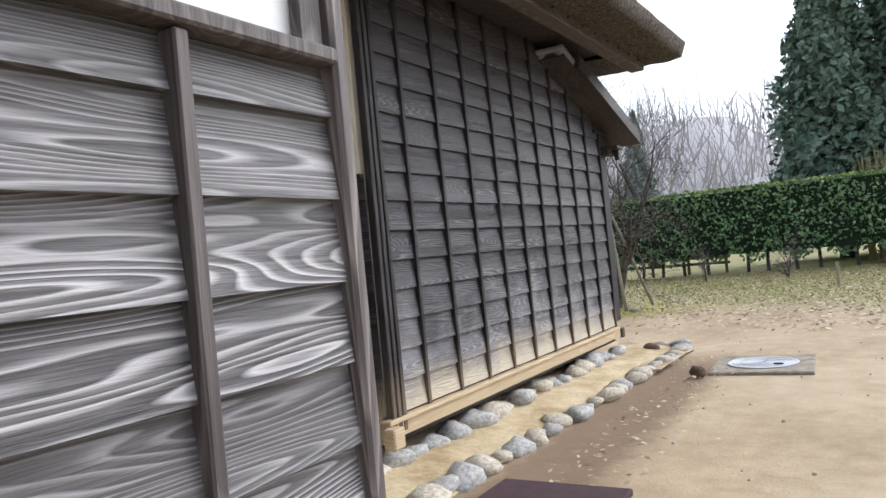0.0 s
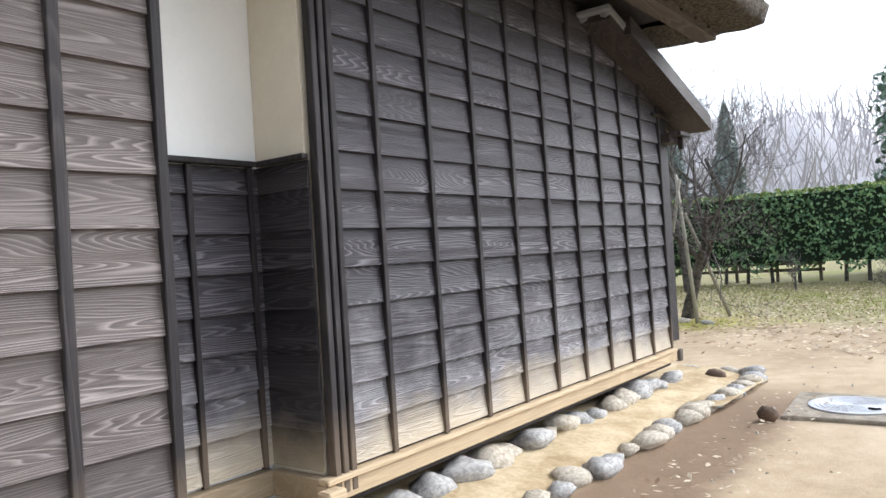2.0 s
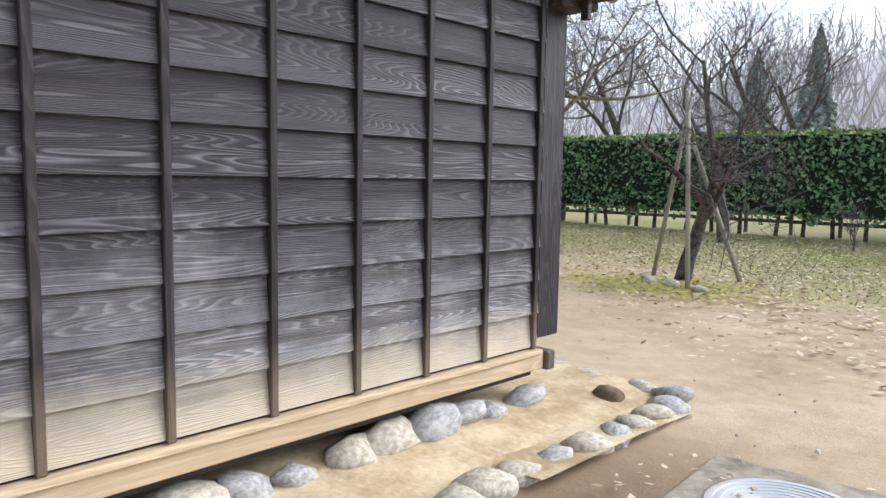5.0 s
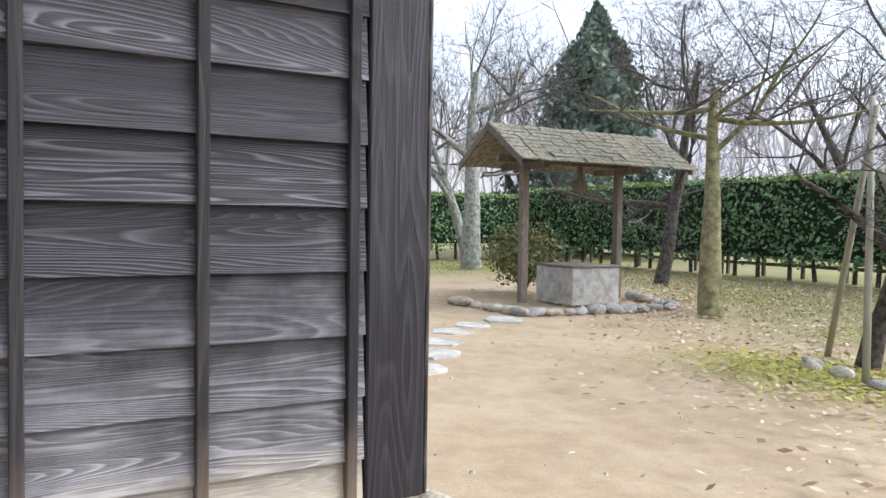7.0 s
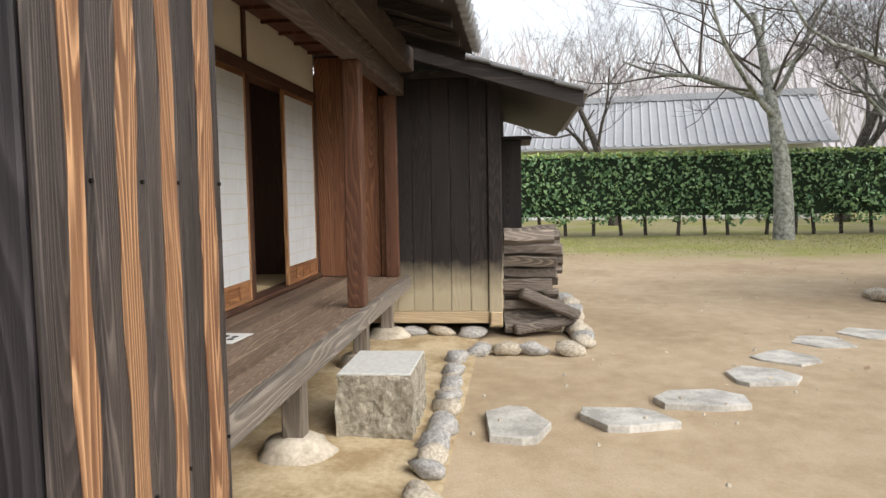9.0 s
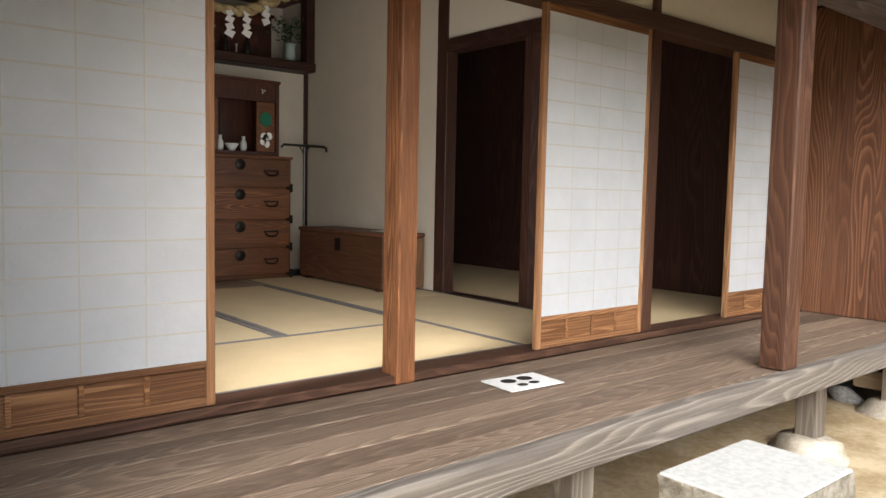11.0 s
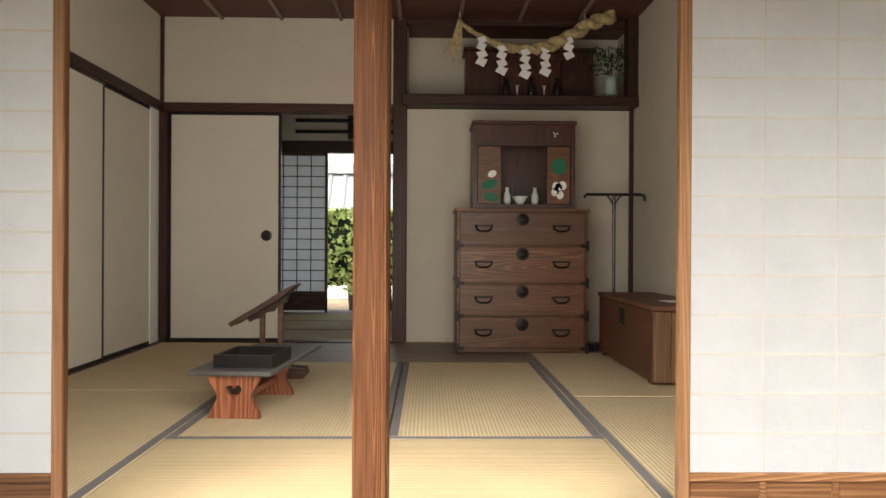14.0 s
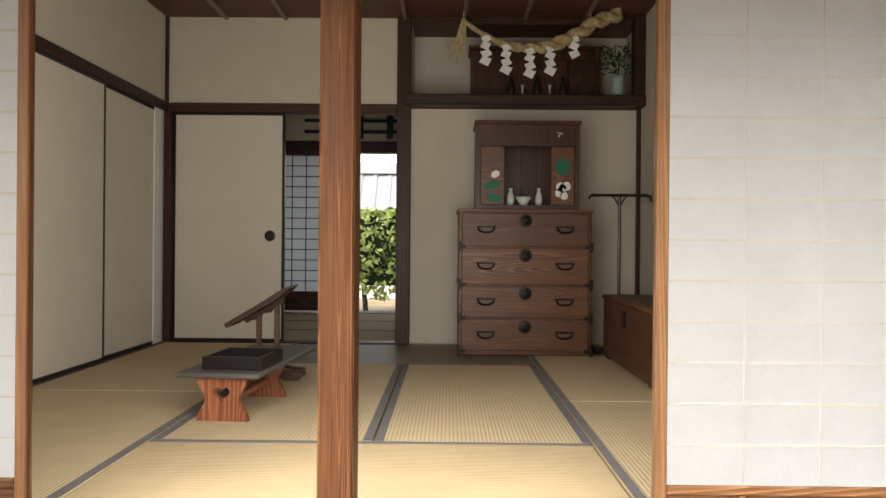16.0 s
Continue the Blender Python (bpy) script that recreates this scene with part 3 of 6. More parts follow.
DRIP = two("sandy_drip_strip", (0.36, 0.26, 0.14), (0.6, 0.49, 0.32), 3, 0.95, 0.6)
build_strip()


def build_doormat():
    bm = bmesh.new()
    box(bm, -1.32, -0.55, 4.26, 5.1, -0.02, 0.022, bevel=0.008)
    solid("doormat", bm, MATCLOTH, "dark purple-brown doormat lying on the earth", "doormat")


MATCLOTH = plain("purple_brown_mat", (0.06, 0.035, 0.04), 0.95, 0, 0.3, 90, 0.5)
build_doormat()


def build_manhole():
    t = thing("manhole_cover", "round galvanised cover in a square concrete slab", "manhole cover")
    m = pose(-1.42, 0.16, 0, 0, 0, 4)
    part("slab", bx(-0.47, 0.47, -0.5, 0.5, -0.09, -0.006, bevel=0.01, m=m), CONCRETE, t)
    bm = bmesh.new()
    prof = [(0.335, 0.0), (0.335, 0.012)]
    for k in range(9):
        r = 0.32 - k * 0.034
        prof += [(r, 0.014), (r - 0.017, 0.014), (r - 0.019, 0.009), (r - 0.032, 0.009)]
    lathe(bm, prof, (-1.42, 0.16, -0.006), 48)
    part("lid", bm, STEEL, t, "grey metal lid with concentric ribs")
    part("key_slot", tube(bmesh.new(), [(-1.54, 0.3, 0.012), (-1.59, 0.33, 0.018), (-1.62, 0.3, 0.012)], 0.01, 6), INK, t)


build_manhole()


# ---- thatched roof and eaves ----
def build_roofs():
    t = thing("thatched_roof", "thick weathered thatched roof with a ragged eave over the gable wall", "roof", kind="structure")
    x0, x1, y0, y1, z0 = -1.06, 9.6, 0.02, 8.9, 3.12
    bm = bmesh.new()
    nx = 60
    # rings from the underside outwards and up to the ridge
    rings = [(0.55, 0.2), (0.0, 0.14), (-0.05, 0.3), (0.12, 0.5), (1.6, 1.9), (3.0, 3.5), (4.2, 5.0)]
    per = []
    for off, h in rings:
        ring = []
        cor = [(x0 + off, y0 + off), (x1 - off, y0 + off), (x1 - off, y1 - off), (x0 + off, y1 - off)]
        for (ax, ay), (b_x, b_y) in zip(cor, cor[1:] + cor[:1]):
            for k in range(nx):
                f = k / nx
                rag = rnd.uniform(-0.03, 0.03) if h < 0.6 else rnd.uniform(-0.05, 0.05)
                ring.append(bm.verts.new((ax + (b_x - ax) * f + rag * 0.5, ay + (b_y - ay) * f + rag * 0.5, z0 + h + rag)))
        per.append(ring)
    for a, b in zip(per, per[1:]):
        n = len(a)
        for k in range(n):
            bm.faces.new((a[k], a[(k + 1) % n], b[(k + 1) % n], b[k]))
    bm.faces.new(per[-1])
    part("thatch", bm, THATCH, t, "", True)
    part("soffit", bx(-0.49, 9.0, 0.58, 8.3, 3.36, 3.4), BLACKEND, t)
    part("eave_beam", bx(-0.66, -0.5, 0.1, 8.5, 3.2, 3.34, bevel=0.01), GREYEAVE, t)
    for k in range(24):
        y = 0.35 + k * 0.34
        part("peg", tube(bmesh.new(), [(-0.68, y, 3.27), (-0.62, y, 3.27)], 0.012, 6), BLACKEND, t)
    part("round_beam_end", tube(bmesh.new(), [(-0.1, 4.66, 3.2), (0.5, 4.66, 3.22)], [0.075, 0.085], 12), BLACKEND, t, "", True)
    t.location = CORNER
    # veranda roof
    v = thing("veranda_roof", "low tiled veranda roof with a dark barge board", "roof", kind="structure")
    slope = 0.31

    def sheet(xa, xb, ya, yb, za, dz):
        b = bmesh.new()
        prism(b, [(ya, za), (yb, za + (yb - ya) * slope), (yb, za + (yb - ya) * slope + dz), (ya, za + dz)], "x", xa, xb)
        return b
    part("roof_boards", sheet(-0.08, 5.3, -0.85, 1.35, 2.5, 0.05), BLACKEND, v)
    part("barge_board", sheet(-0.14, -0.085, -0.82, 1.1, 2.5, 0.15), BLACKEND, v)
    for k in range(28):
        x = -0.04 + k * 0.195
        part("roof_tile", tube(bmesh.new(), [(x, -0.92, 2.545), (x, 1.35, 3.25)], 0.055, 8), ROOFTILE, v, "", True)
    part("tile_bed", sheet(-0.1, 5.35, -0.9, 1.4, 2.535, 0.03), ROOFTILE, v)
    for k in range(9):
        x = 0.2 + k * 0.62
        part("rafter", sheet(x, x + 0.06, -0.8, 1.2, 2.43, 0.07), BLACKEND, v)
    # inner veranda ceiling
    part("ceiling_board", bx(0.345, 5.98, -0.02, 0.66, 2.66, 2.685), CEILW, v)
    for k in range(14):
        part("ceiling_batten", bx(0.4 + k * 0.41, 0.43 + k * 0.41, -0.02, 0.66, 2.635, 2.659), BROWNV, v)
    part("post_beam", bx(0.345, 5.99, -0.17, -0.04, 2.27, 2.44, bevel=0.008), BEAMX, v)
    part("upper_beam", bx(0.345, 5.6, -0.32, -0.18, 2.42, 2.62, bevel=0.01), BEAMX, v)
    part("corner_bracket", bx(0.08, 0.3, -0.5, -0.25, 2.36, 2.44, bevel=0.01), BLACKEND, v)
    # wing roof
    g = thing("wing_roof", "tiled roof of the dark boarded wing with a thick barge board", "roof", kind="structure")
    part("roof_boards", sheet(5.66, 9.6, -1.75, 2.5, 2.12, 0.06), BLACKEND, g)
    part("barge_board", sheet(5.6, 5.655, -1.78, 0.6, 2.08, 0.17), BLACKEND, g, "greyed timber barge board")
    part("tile_bed", sheet(5.62, 9.6, -1.82, 2.5, 2.19, 0.03), ROOFTILE, g)
    for k in range(9):
        y = -1.8 + k * 0.27
        part("verge_tile", bx(5.55, 5.86, -0.15, 0.13, 0.0, 0.035, bevel=0.01, m=pose(0, y + 0.15, 2.25 + (y + 1.8) * slope, math.degrees(math.atan(slope)) - 3, 0, 0)), ROOFTILE, g)
    for k in range(18):
        x = 5.95 + k * 0.2
        part("roof_tile", tube(bmesh.new(), [(x, -1.84, 2.21), (x, 1.8, 3.33)], 0.05, 8), ROOFTILE, g, "", True)


GREYEAVE = wood("grey_eave_timber", (0.07, 0.055, 0.05), (0.22, 0.19, 0.17), "y", 6, 0.6, 0.75, 0.6)
BEAMX = wood("smoke_brown_beam", (0.05, 0.035, 0.03), (0.19, 0.15, 0.125), "x", 6, 0.6, 0.7, 0.5)
build_roofs()


# ---- veranda ----
def build_veranda():
    v = thing("veranda", "worn grey-brown plank veranda on short posts", "veranda", kind="structure")
    for k in range(6):
        y = -0.13 + k * 0.13
        part("plank", bx(0.345, 6.0, y + 0.002, y + 0.128, DECKZ - 0.03, DECKZ + rnd.uniform(-0.002, 0.001), bevel=0.003), DECK, v)
    part("edge_beam", bx(0.345, 6.02, -0.2, -0.132, DECKZ - 0.12, DECKZ + 0.004, bevel=0.012), DECKEDGE, v)
    for x, y in ((0.75, -0.05), (2.77, -0.05), (4.75, 0.02), (5.9, 0.02)):
        part("short_post", bx(x - 0.055, x + 0.055, y - 0.055, y + 0.055, 0.1, DECKZ - 0.035, bevel=0.006), GREYPOST, v)
        bm = bmesh.new()
        lathe(bm, [(0.22, -0.04), (0.21, 0.03), (0.17, 0.07), (0.15, 0.11), (0.1, 0.125)], (x, y, 0.0), 14)
        for q in bm.verts:
            q.co += noise.noise_vector(q.co * 7) * 0.03
        part("base_stone", bm, STONE2, v, "", True)
    part("back_wall", bx(0.345, 6.0, 0.72, 0.78, -0.02, 0.5), BLACKEND, v)
    for x, w in ((4.05, 0.125),):
        part("post", bx(x, x + w, -0.16, -0.04, DECKZ + 0.002, 2.27, bevel=0.008), BROWNV, v, "brown square veranda post")
    part("far_post", bx(5.9, 5.995, -0.1, 0.02, DECKZ + 0.002, 2.268, bevel=0.006), BROWNV, v)


build_veranda()


def build_shutter_box():
    """The shutter box at the veranda's near end, of upright planks."""
    t = thing("shutter_box", "tall shutter box of weathered upright planks with orange sapwood", "shutter box")
    part("side_board", bx(0.185, 0.225, -0.44, -0.232, 0.42, 2.6, bevel=0.006), SAPSIDE, t, "blackened side board")
    part("side_trim", bx(0.2, 0.26, -0.226, -0.2, 0.4, 2.6, bevel=0.005), BATTEN, t)
    xs = [0.19, 0.36, 0.54, 0.7, 0.925]
    for a, b in zip(xs, xs[1:]):
        ob = part("plank", bx(a + 0.002, b - 0.002, -0.46, -0.442, 0.42, 2.6, bevel=0.006), SAP, t)
        c, w = (a + b) / 2 + 0.02, (b - a) * 0.25
        bm = bmesh.new()
        n = 40
        left = [bm.verts.new((c - w * (0.75 + 0.5 * noise.noise(Vector((a * 9, k * 0.19, 0)))), -0.463, 0.43 + 2.16 * k / n)) for k in range(n + 1)]
        right = [bm.verts.new((c + w * (0.75 + 0.5 * noise.noise(Vector((a * 9 + 5, k * 0.19, 3)))), -0.463, 0.43 + 2.16 * k / n)) for k in range(n + 1)]
        back = [[bm.verts.new((q.co.x, -0.4605, q.co.z)) for q in s] for s in (left, right)]
        for k in range(n):
            bm.faces.new((left[k], right[k], right[k + 1], left[k + 1]))
            bm.faces.new((back[0][k], left[k], left[k + 1], back[0][k + 1]))
            bm.faces.new((right[k], back[1][k], back[1][k + 1], right[k + 1]))
        part("sapwood_face", bm, SAPCORE, ob, "orange sapwood face of the plank")
        for z in (0.75, 1.4, 2.1):
            part("nail", tube(bmesh.new(), [(b - 0.02, -0.466, z), (b - 0.02, -0.455, z)], 0.005, 6), IRON, ob)
    part("back", bx(0.265, 0.92, -0.235, -0.21, 0.42, 2.58), BLACKEND, t)
    part("top", bx(0.15, 1.0, -0.5, -0.03, 2.605, 2.64, bevel=0.006), BLACKEND, t)
    part("bottom", bx(0.24, 0.92, -0.438, -0.24, 0.43, 0.47), BLACKEND, t)
    h = thing("eave_bracket", "small dark wooden hood at the house corner", "hood")
    part("board", bx(-0.02, 0.24, -0.5, -0.26, 2.42, 2.46, bevel=0.006), BLACKEND, h)
    part("arm", bx(0.02, 0.07, -0.45, -0.41, 2.3, 2.42, bevel=0.004), BLACKEND, h)


SAPSIDE = wood("blackened_side_board", (0.012, 0.01, 0.012), (0.06, 0.052, 0.058), "z", 8, 0.9, 0.55, 0.7)
build_shutter_box()


# ---- front wall of the rooms ----
YS = 0.68


def build_front():
    w = setting("wall_front", bx(0.345, 6.0, YS + 0.01, YS + 0.09, 2.32, 3.14), PLASTER, "cream plaster wall above the shoji doors")
    part("lintel", bx(0.345, 5.98, YS - 0.02, YS + 0.12, 2.225, 2.315, bevel=0.005), BROWNX, w)
    part("sill", bx(0.345, 5.98, YS - 0.03, YS + 0.12, DECKZ + 0.002, FLOOR + 0.008, bevel=0.005), BROWNX, w)
    part("end_plaster", bx(0.345, 0.62, YS, YS + 0.1, FLOOR + 0.01, 2.224), PLASTER, w)
    for x0, x1, name in ((4.16, 4.24, "post"), (0.62, 0.72, "post"), (5.9, 5.98, "post")):
        part(name, bx(x0, x1, YS - 0.015, YS + 0.085, FLOOR + 0.01, 2.224, bevel=0.005), BROWNV, w)
    part("upper_strut", bx(4.17, 4.23, YS - 0.01, YS + 0.009, 2.316, 2.66, bevel=0.004), BROWNV, w)
    solid("pillar", bx(2.517, 2.605, YS - 0.05, YS + 0.06, DECKZ + 0.003, 3.12, bevel=0.006), ORANGE, "reddish square pillar with bold grain at the sill", "pillar")


def shoji(x0, x1, y, z0, z1, label, rows=14, cols=4, koshi=0.14, lattice_out=False, group="shoji doors"):
    t = thing("shoji_door", label, "shoji", group)
    f, d = 0.03, 0.015
    for a, b in ((x0, x0 + f), (x1 - f, x1)):
        part("stile", bx(a, b, y - d, y + d, z0, z1, bevel=0.003), JAMB, t)
    part("top_rail", bx(x0 + f, x1 - f, y - d, y + d, z1 - 0.035, z1), JAMBX, t)
    part("bottom_rail", bx(x0 + f, x1 - f, y - d, y + d, z0, z0 + 0.03, bevel=0.003), JAMBX, t)
    zk = z0 + koshi
    part("middle_rail", bx(x0 + f, x1 - f, y - d, y + d, zk - 0.012, zk + 0.012, bevel=0.003), JAMBX, t)
    n = 4
    for k in range(n):
        a = x0 + f + (x1 - x0 - 2 * f) * k / n
        b = x0 + f + (x1 - x0 - 2 * f) * (k + 1) / n
        part("panel", bx(a + 0.002, b - 0.002, y - 0.004, y + 0.004, z0 + 0.031, zk - 0.013), JAMBX, t)
        if k:
            part("panel_strip", bx(a - 0.009, a + 0.009, y - d + 0.002, y - 0.005, z0 + 0.031, zk - 0.013, bevel=0.003), JAMBX, t)
    s = 1 if not lattice_out else -1
    nx, nz = 24, 40
    bm = bmesh.new()
    g = [[bm.verts.new((x0 + f + (x1 - x0 - 2 * f) * i / nx, y - s * (d - 0.004) - 0.0015 * noise.noise(Vector((x0 * 3 + i * 0.45, j * 0.33, 0))), zk + 0.013 + (z1 - 0.036 - zk - 0.013) * j / nz)) for i in range(nx + 1)] for j in range(nz + 1)]
    for j in range(nz):
        for i in range(nx):
            bm.faces.new((g[j][i], g[j][i + 1], g[j + 1][i + 1], g[j + 1][i]))
    part("paper", bm, PAPER, t, "", True)
    # paper overlaps, and the lattice's shadow through the paper painted as darker strips
    seam_y = y - s * (d - 0.004) - s * 0.0022
    for k in range(1, rows):
        z = zk + 0.012 + (z1 - 0.047 - zk) * k / rows
        part("paper_seam", bx(x0 + f, x1 - f, seam_y - 0.0003, seam_y + 0.0003, z - 0.003, z + 0.003), SEAM, t)
    for k in range(1, cols):
        x = x0 + f + (x1 - x0 - 2 * f) * k / cols
        part("paper_seam", bx(x - 0.002, x + 0.002, seam_y - 0.0001, seam_y + 0.0005, zk + 0.013, z1 - 0.036), SEAM, t)
    zz0, zz1 = zk + 0.012, z1 - 0.035
    for k in range(1, rows):
        z = zz0 + (zz1 - zz0) * k / rows
        part("lattice_bar", bx(x0 + f, x1 - f, y - s * 0.0095, y + s * 0.006, z - 0.004, z + 0.004), JAMBX, t)
    for k in range(1, cols):
        x = x0 + f + (x1 - x0 - 2 * f) * k / cols
        part("lattice_bar", bx(x - 0.004, x + 0.004, y - s * 0.0095, y + s * 0.0055, zz0, zz1), JAMB, t)
    return t


build_front()
shoji(3.34, 4.15, YS, FLOOR + 0.01, 2.222, "closed white paper shoji door with a carved wooden skirt")
shoji(0.97, 1.795, YS, FLOOR + 0.01, 2.222, "white paper shoji door slid aside beside the room opening")
shoji(0.73, 1.55, YS + 0.04, FLOOR + 0.01, 2.222, "second white paper shoji door stacked behind the first")
shoji(5.0, 5.88, YS, FLOOR + 0.01, 2.222, "white paper shoji door near the brown board wall")


# ---- rooms ----
RX0, RX1, RY0, RY1, RZ = 0.65, 4.3, 0.8, 4.55, 3.12


def build_rooms():
    # base under the floors
    setting("floor", bx(0.646, 6.0, 0.79, 8.0, 0.2, 0.575), DARKX, "timber floor base under the tatami mats")
    # mats of the front room
    mats = [(RX0, 1.7, RY0, 2.6, "y"), (RX0, 1.7, 2.61, 4.5, "y"), (1.71, 3.38, RY0, 1.66, "x"), (1.71, 2.545, 1.67, 3.54, "y"), (2.555, 3.38, 1.67, 3.54, "y"), (3.39, RX1, RY0, 2.45, "y"), (3.39, RX1, 2.46, 4.0, "y")]
    for x0, x1, y0, y1, along in mats:
        t = thing("tatami_mat", "straw tatami mat with grey cloth borders on the room floor", "tatami", "tatami mats of the front room")
        part("straw", bx(x0, x1, y0, y1, 0.578, FLOOR, bevel=0.004), TATAMI_X if along == "y" else TATAMI_Y, t)
        if along == "y":
            for a in (x0, x1 - 0.034):
                part("border", bx(a, a + 0.034, y0, y1, FLOOR + 0.0005, FLOOR + 0.003), HERI, t)
        else:
            for a in (y0, y1 - 0.03):
                part("border", bx(x0, x1, a, a + 0.03, FLOOR + 0.0005, FLOOR + 0.003), HERI, t)
    setting("floor_board", bx(1.71, RX1, 3.55, 4.5, 0.578, FLOOR - 0.004), FLOORBOARD, "worn grey-brown floor boards along the rear wall")
    # mats behind
    for k in range(3):
        t = thing("tatami_mat", "pale tatami mat in the rear room", "tatami", "tatami mats of the rear room")
        part("straw", bx(0.7, 4.3, 4.62 + k * 0.83, 5.43 + k * 0.83, 0.578, FLOOR, bevel=0.004), TATAMI_Y, t)
        part("border", bx(0.7, 4.3, 5.4 + k * 0.83, 5.43 + k * 0.83, FLOOR + 0.0005, FLOOR + 0.003), HERI, t)
    t = thing("tatami_mat", "tatami mats of the side room", "tatami")
    part("straw", bx(4.4, 5.95, RY0, 4.5, 0.578, FLOOR, bevel=0.004), TATAMI_Y, t)
    # rear veranda
    v = thing("rear_veranda", "pale worn plank veranda behind the rear room", "veranda", kind="structure")
    for k in range(5):
        part("plank", bx(-0.5, 6.0, 7.2 + k * 0.2, 7.395 + k * 0.2, 0.52, 0.56, bevel=0.004), DECKEDGE, v)
    part("post", bx(2.38, 2.48, 8.05, 8.15, 0.56, 3.1), DARKV, v)
    part("beam", bx(-0.5, 6.0, 8.04, 8.16, 2.55, 2.7), DARKX, v)
    # ceiling
    c = bmesh.new()
    box(c, 0.646, 6.0, 0.79, 7.3, RZ, RZ + 0.02)
    ce = setting("ceiling", c, CEILW, "reddish brown board ceiling with thin pale battens")
    for k in range(7):
        x = 1.113 + k * 0.4575
        part("ceiling_batten", bx(x - 0.013, x + 0.013, 0.8, 4.54, RZ - 0.022, RZ - 0.001), PALEBATTEN, ce)
    # left wall
    w = setting("wall_left", bx(0.602, 0.645, 0.8, 4.55, 2.46, RZ), INWALL, "beige upper wall over sliding doors")
    part("lintel", bx(0.605, 0.67, 0.8, 4.55, 2.39, 2.458, bevel=0.004), DARKY, w)
    part("sill", bx(0.605, 0.665, 0.8, 4.55, FLOOR - 0.01, FLOOR + 0.006), DARKY, w)
    part("corner_trim", bx(0.646, 0.67, 4.525, 4.549, 2.46, RZ), DARKV, w)
    part("near_pillar", bx(0.57, 0.66, 2.5, 2.59, FLOOR, 2.388), DARKV, w)
    part("near_wall", bx(0.57, 0.64, 0.8, 1.62, FLOOR, 2.388), INWALL, w)
    for y0, y1 in ((3.5, 4.49), (2.55, 3.53), (1.63, 2.58)):
        fusuma_y(0.62 + (0.022 if y0 == 2.55 else 0), y0, y1, FLOOR + 0.008, 2.388)
    # rear wall
    w = setting("wall_rear", bx(0.646, 2.43, 4.55, 4.63, 2.46, RZ), INWALL, "beige upper rear wall over the sliding doors")
    part("lintel", bx(0.646, 2.43, 4.53, 4.65, 2.39, 2.458, bevel=0.004), DARKX, w)
    part("sill", bx(0.646, 2.43, 4.53, 4.65, FLOOR - 0.01, FLOOR + 0.006), DARKX, w)
    part("corner_post", bx(0.646, 0.7, 4.51, 4.6, FLOOR, 2.388), DARKV, w)
    part("pillar", bx(2.43, 2.535, 4.5, 4.65, FLOOR, RZ, bevel=0.005), DARKV, w, "dark red-brown square pillar")
    part("lower_wall", bx(2.537, 4.3, 4.57, 4.64, FLOOR, 2.43), INWALL, w)
    part("right_trim", bx(4.27, 4.3, 4.54, 4.57, FLOOR, 2.43), DARKV, w)
    fusuma_x(0.702, 1.565, 4.57, FLOOR + 0.008, 2.388)
    # alcove shelf
    s = setting("wall_alcove", bx(2.537, 4.3, 5.05, 5.1, 2.4, RZ), INWALL, "beige shelf alcove above the chest of drawers")
    part("shelf", bx(2.5, 4.38, 4.4, 5.05, 2.435, 2.515, bevel=0.008), DARKX, s, "thick dark wooden shelf")
    part("frame_post", bx(4.22, 4.3, 4.42, 4.54, 2.516, RZ), DARKV, s)
    part("left_side", bx(2.5, 2.536, 4.66, 5.05, 2.516, RZ), INWALL, s)
    part("right_side", bx(4.3, 4.34, 4.545, 5.05, 2.516, RZ), INWALL, s)
    part("top_rail", bx(2.537, 4.22, 4.52, 4.56, RZ - 0.05, RZ - 0.003), DARKX, s)
    # right wall with an opening to the side room
    w = setting("wall_right", bx(4.3, 4.38, 2.62, 4.57, FLOOR, RZ), INWALL, "beige side wall beside an opening to the next room")
    part("pillar", bx(4.29, 4.39, 2.5, 2.618, FLOOR, RZ, bevel=0.004), DARKV, w)
    part("upper_wall", bx(4.3, 4.38, 0.8, 2.498, 2.46, RZ), INWALL, w)
    part("lintel", bx(4.28, 4.4, 0.8, 2.498, 2.37, 2.458), DARKY, w)
    part("door_post", bx(4.3, 4.37, 1.66, 1.73, FLOOR, 2.368), DARKV, w)
    part("sill", bx(4.28, 4.4, 0.8, 2.498, FLOOR - 0.01, FLOOR + 0.006), DARKY, w)
    # side room
    w = setting("wall_side_room", bx(5.96, 6.04, 0.7, 8.0, 0.3, RZ), DARKV, "dark boarded wall of the side room")
    r = setting("wall_side_rear", bx(4.4, 6.0, 4.57, 4.64, 2.1, RZ), INWALL, "plaster above the side room's rear doors")
    part("lintel", bx(4.4, 5.96, 4.53, 4.56, 2.1, 2.18), DARKX, r)
    shoji(4.42, 5.0, 4.6, FLOOR + 0.005, 2.1, "lattice shoji door at the back of the side room", 11, 4, 0.3, True, "lattice shoji")
    fusuma_x(5.42, 5.95, 4.6, FLOOR + 0.008, 2.1)
    # rear room
    w = setting("wall_rear_room", bx(-0.5, 2.36, 7.14, 7.2, 2.55, RZ), INWALL, "plaster over the rear room's outer doors")
    part("lintel", bx(-0.5, 4.4, 7.08, 7.22, 2.41, 2.53, bevel=0.005), DARKX, w)
    part("sill", bx(-0.5, 4.4, 7.08, 7.22, 0.56, FLOOR + 0.006), DARKX, w)
    part("upper_right", bx(2.36, 4.4, 7.14, 7.2, 2.55, RZ), INWALL, w)
    part("post", bx(2.4, 2.49, 7.1, 7.19, FLOOR, 2.408), DARKV, w)
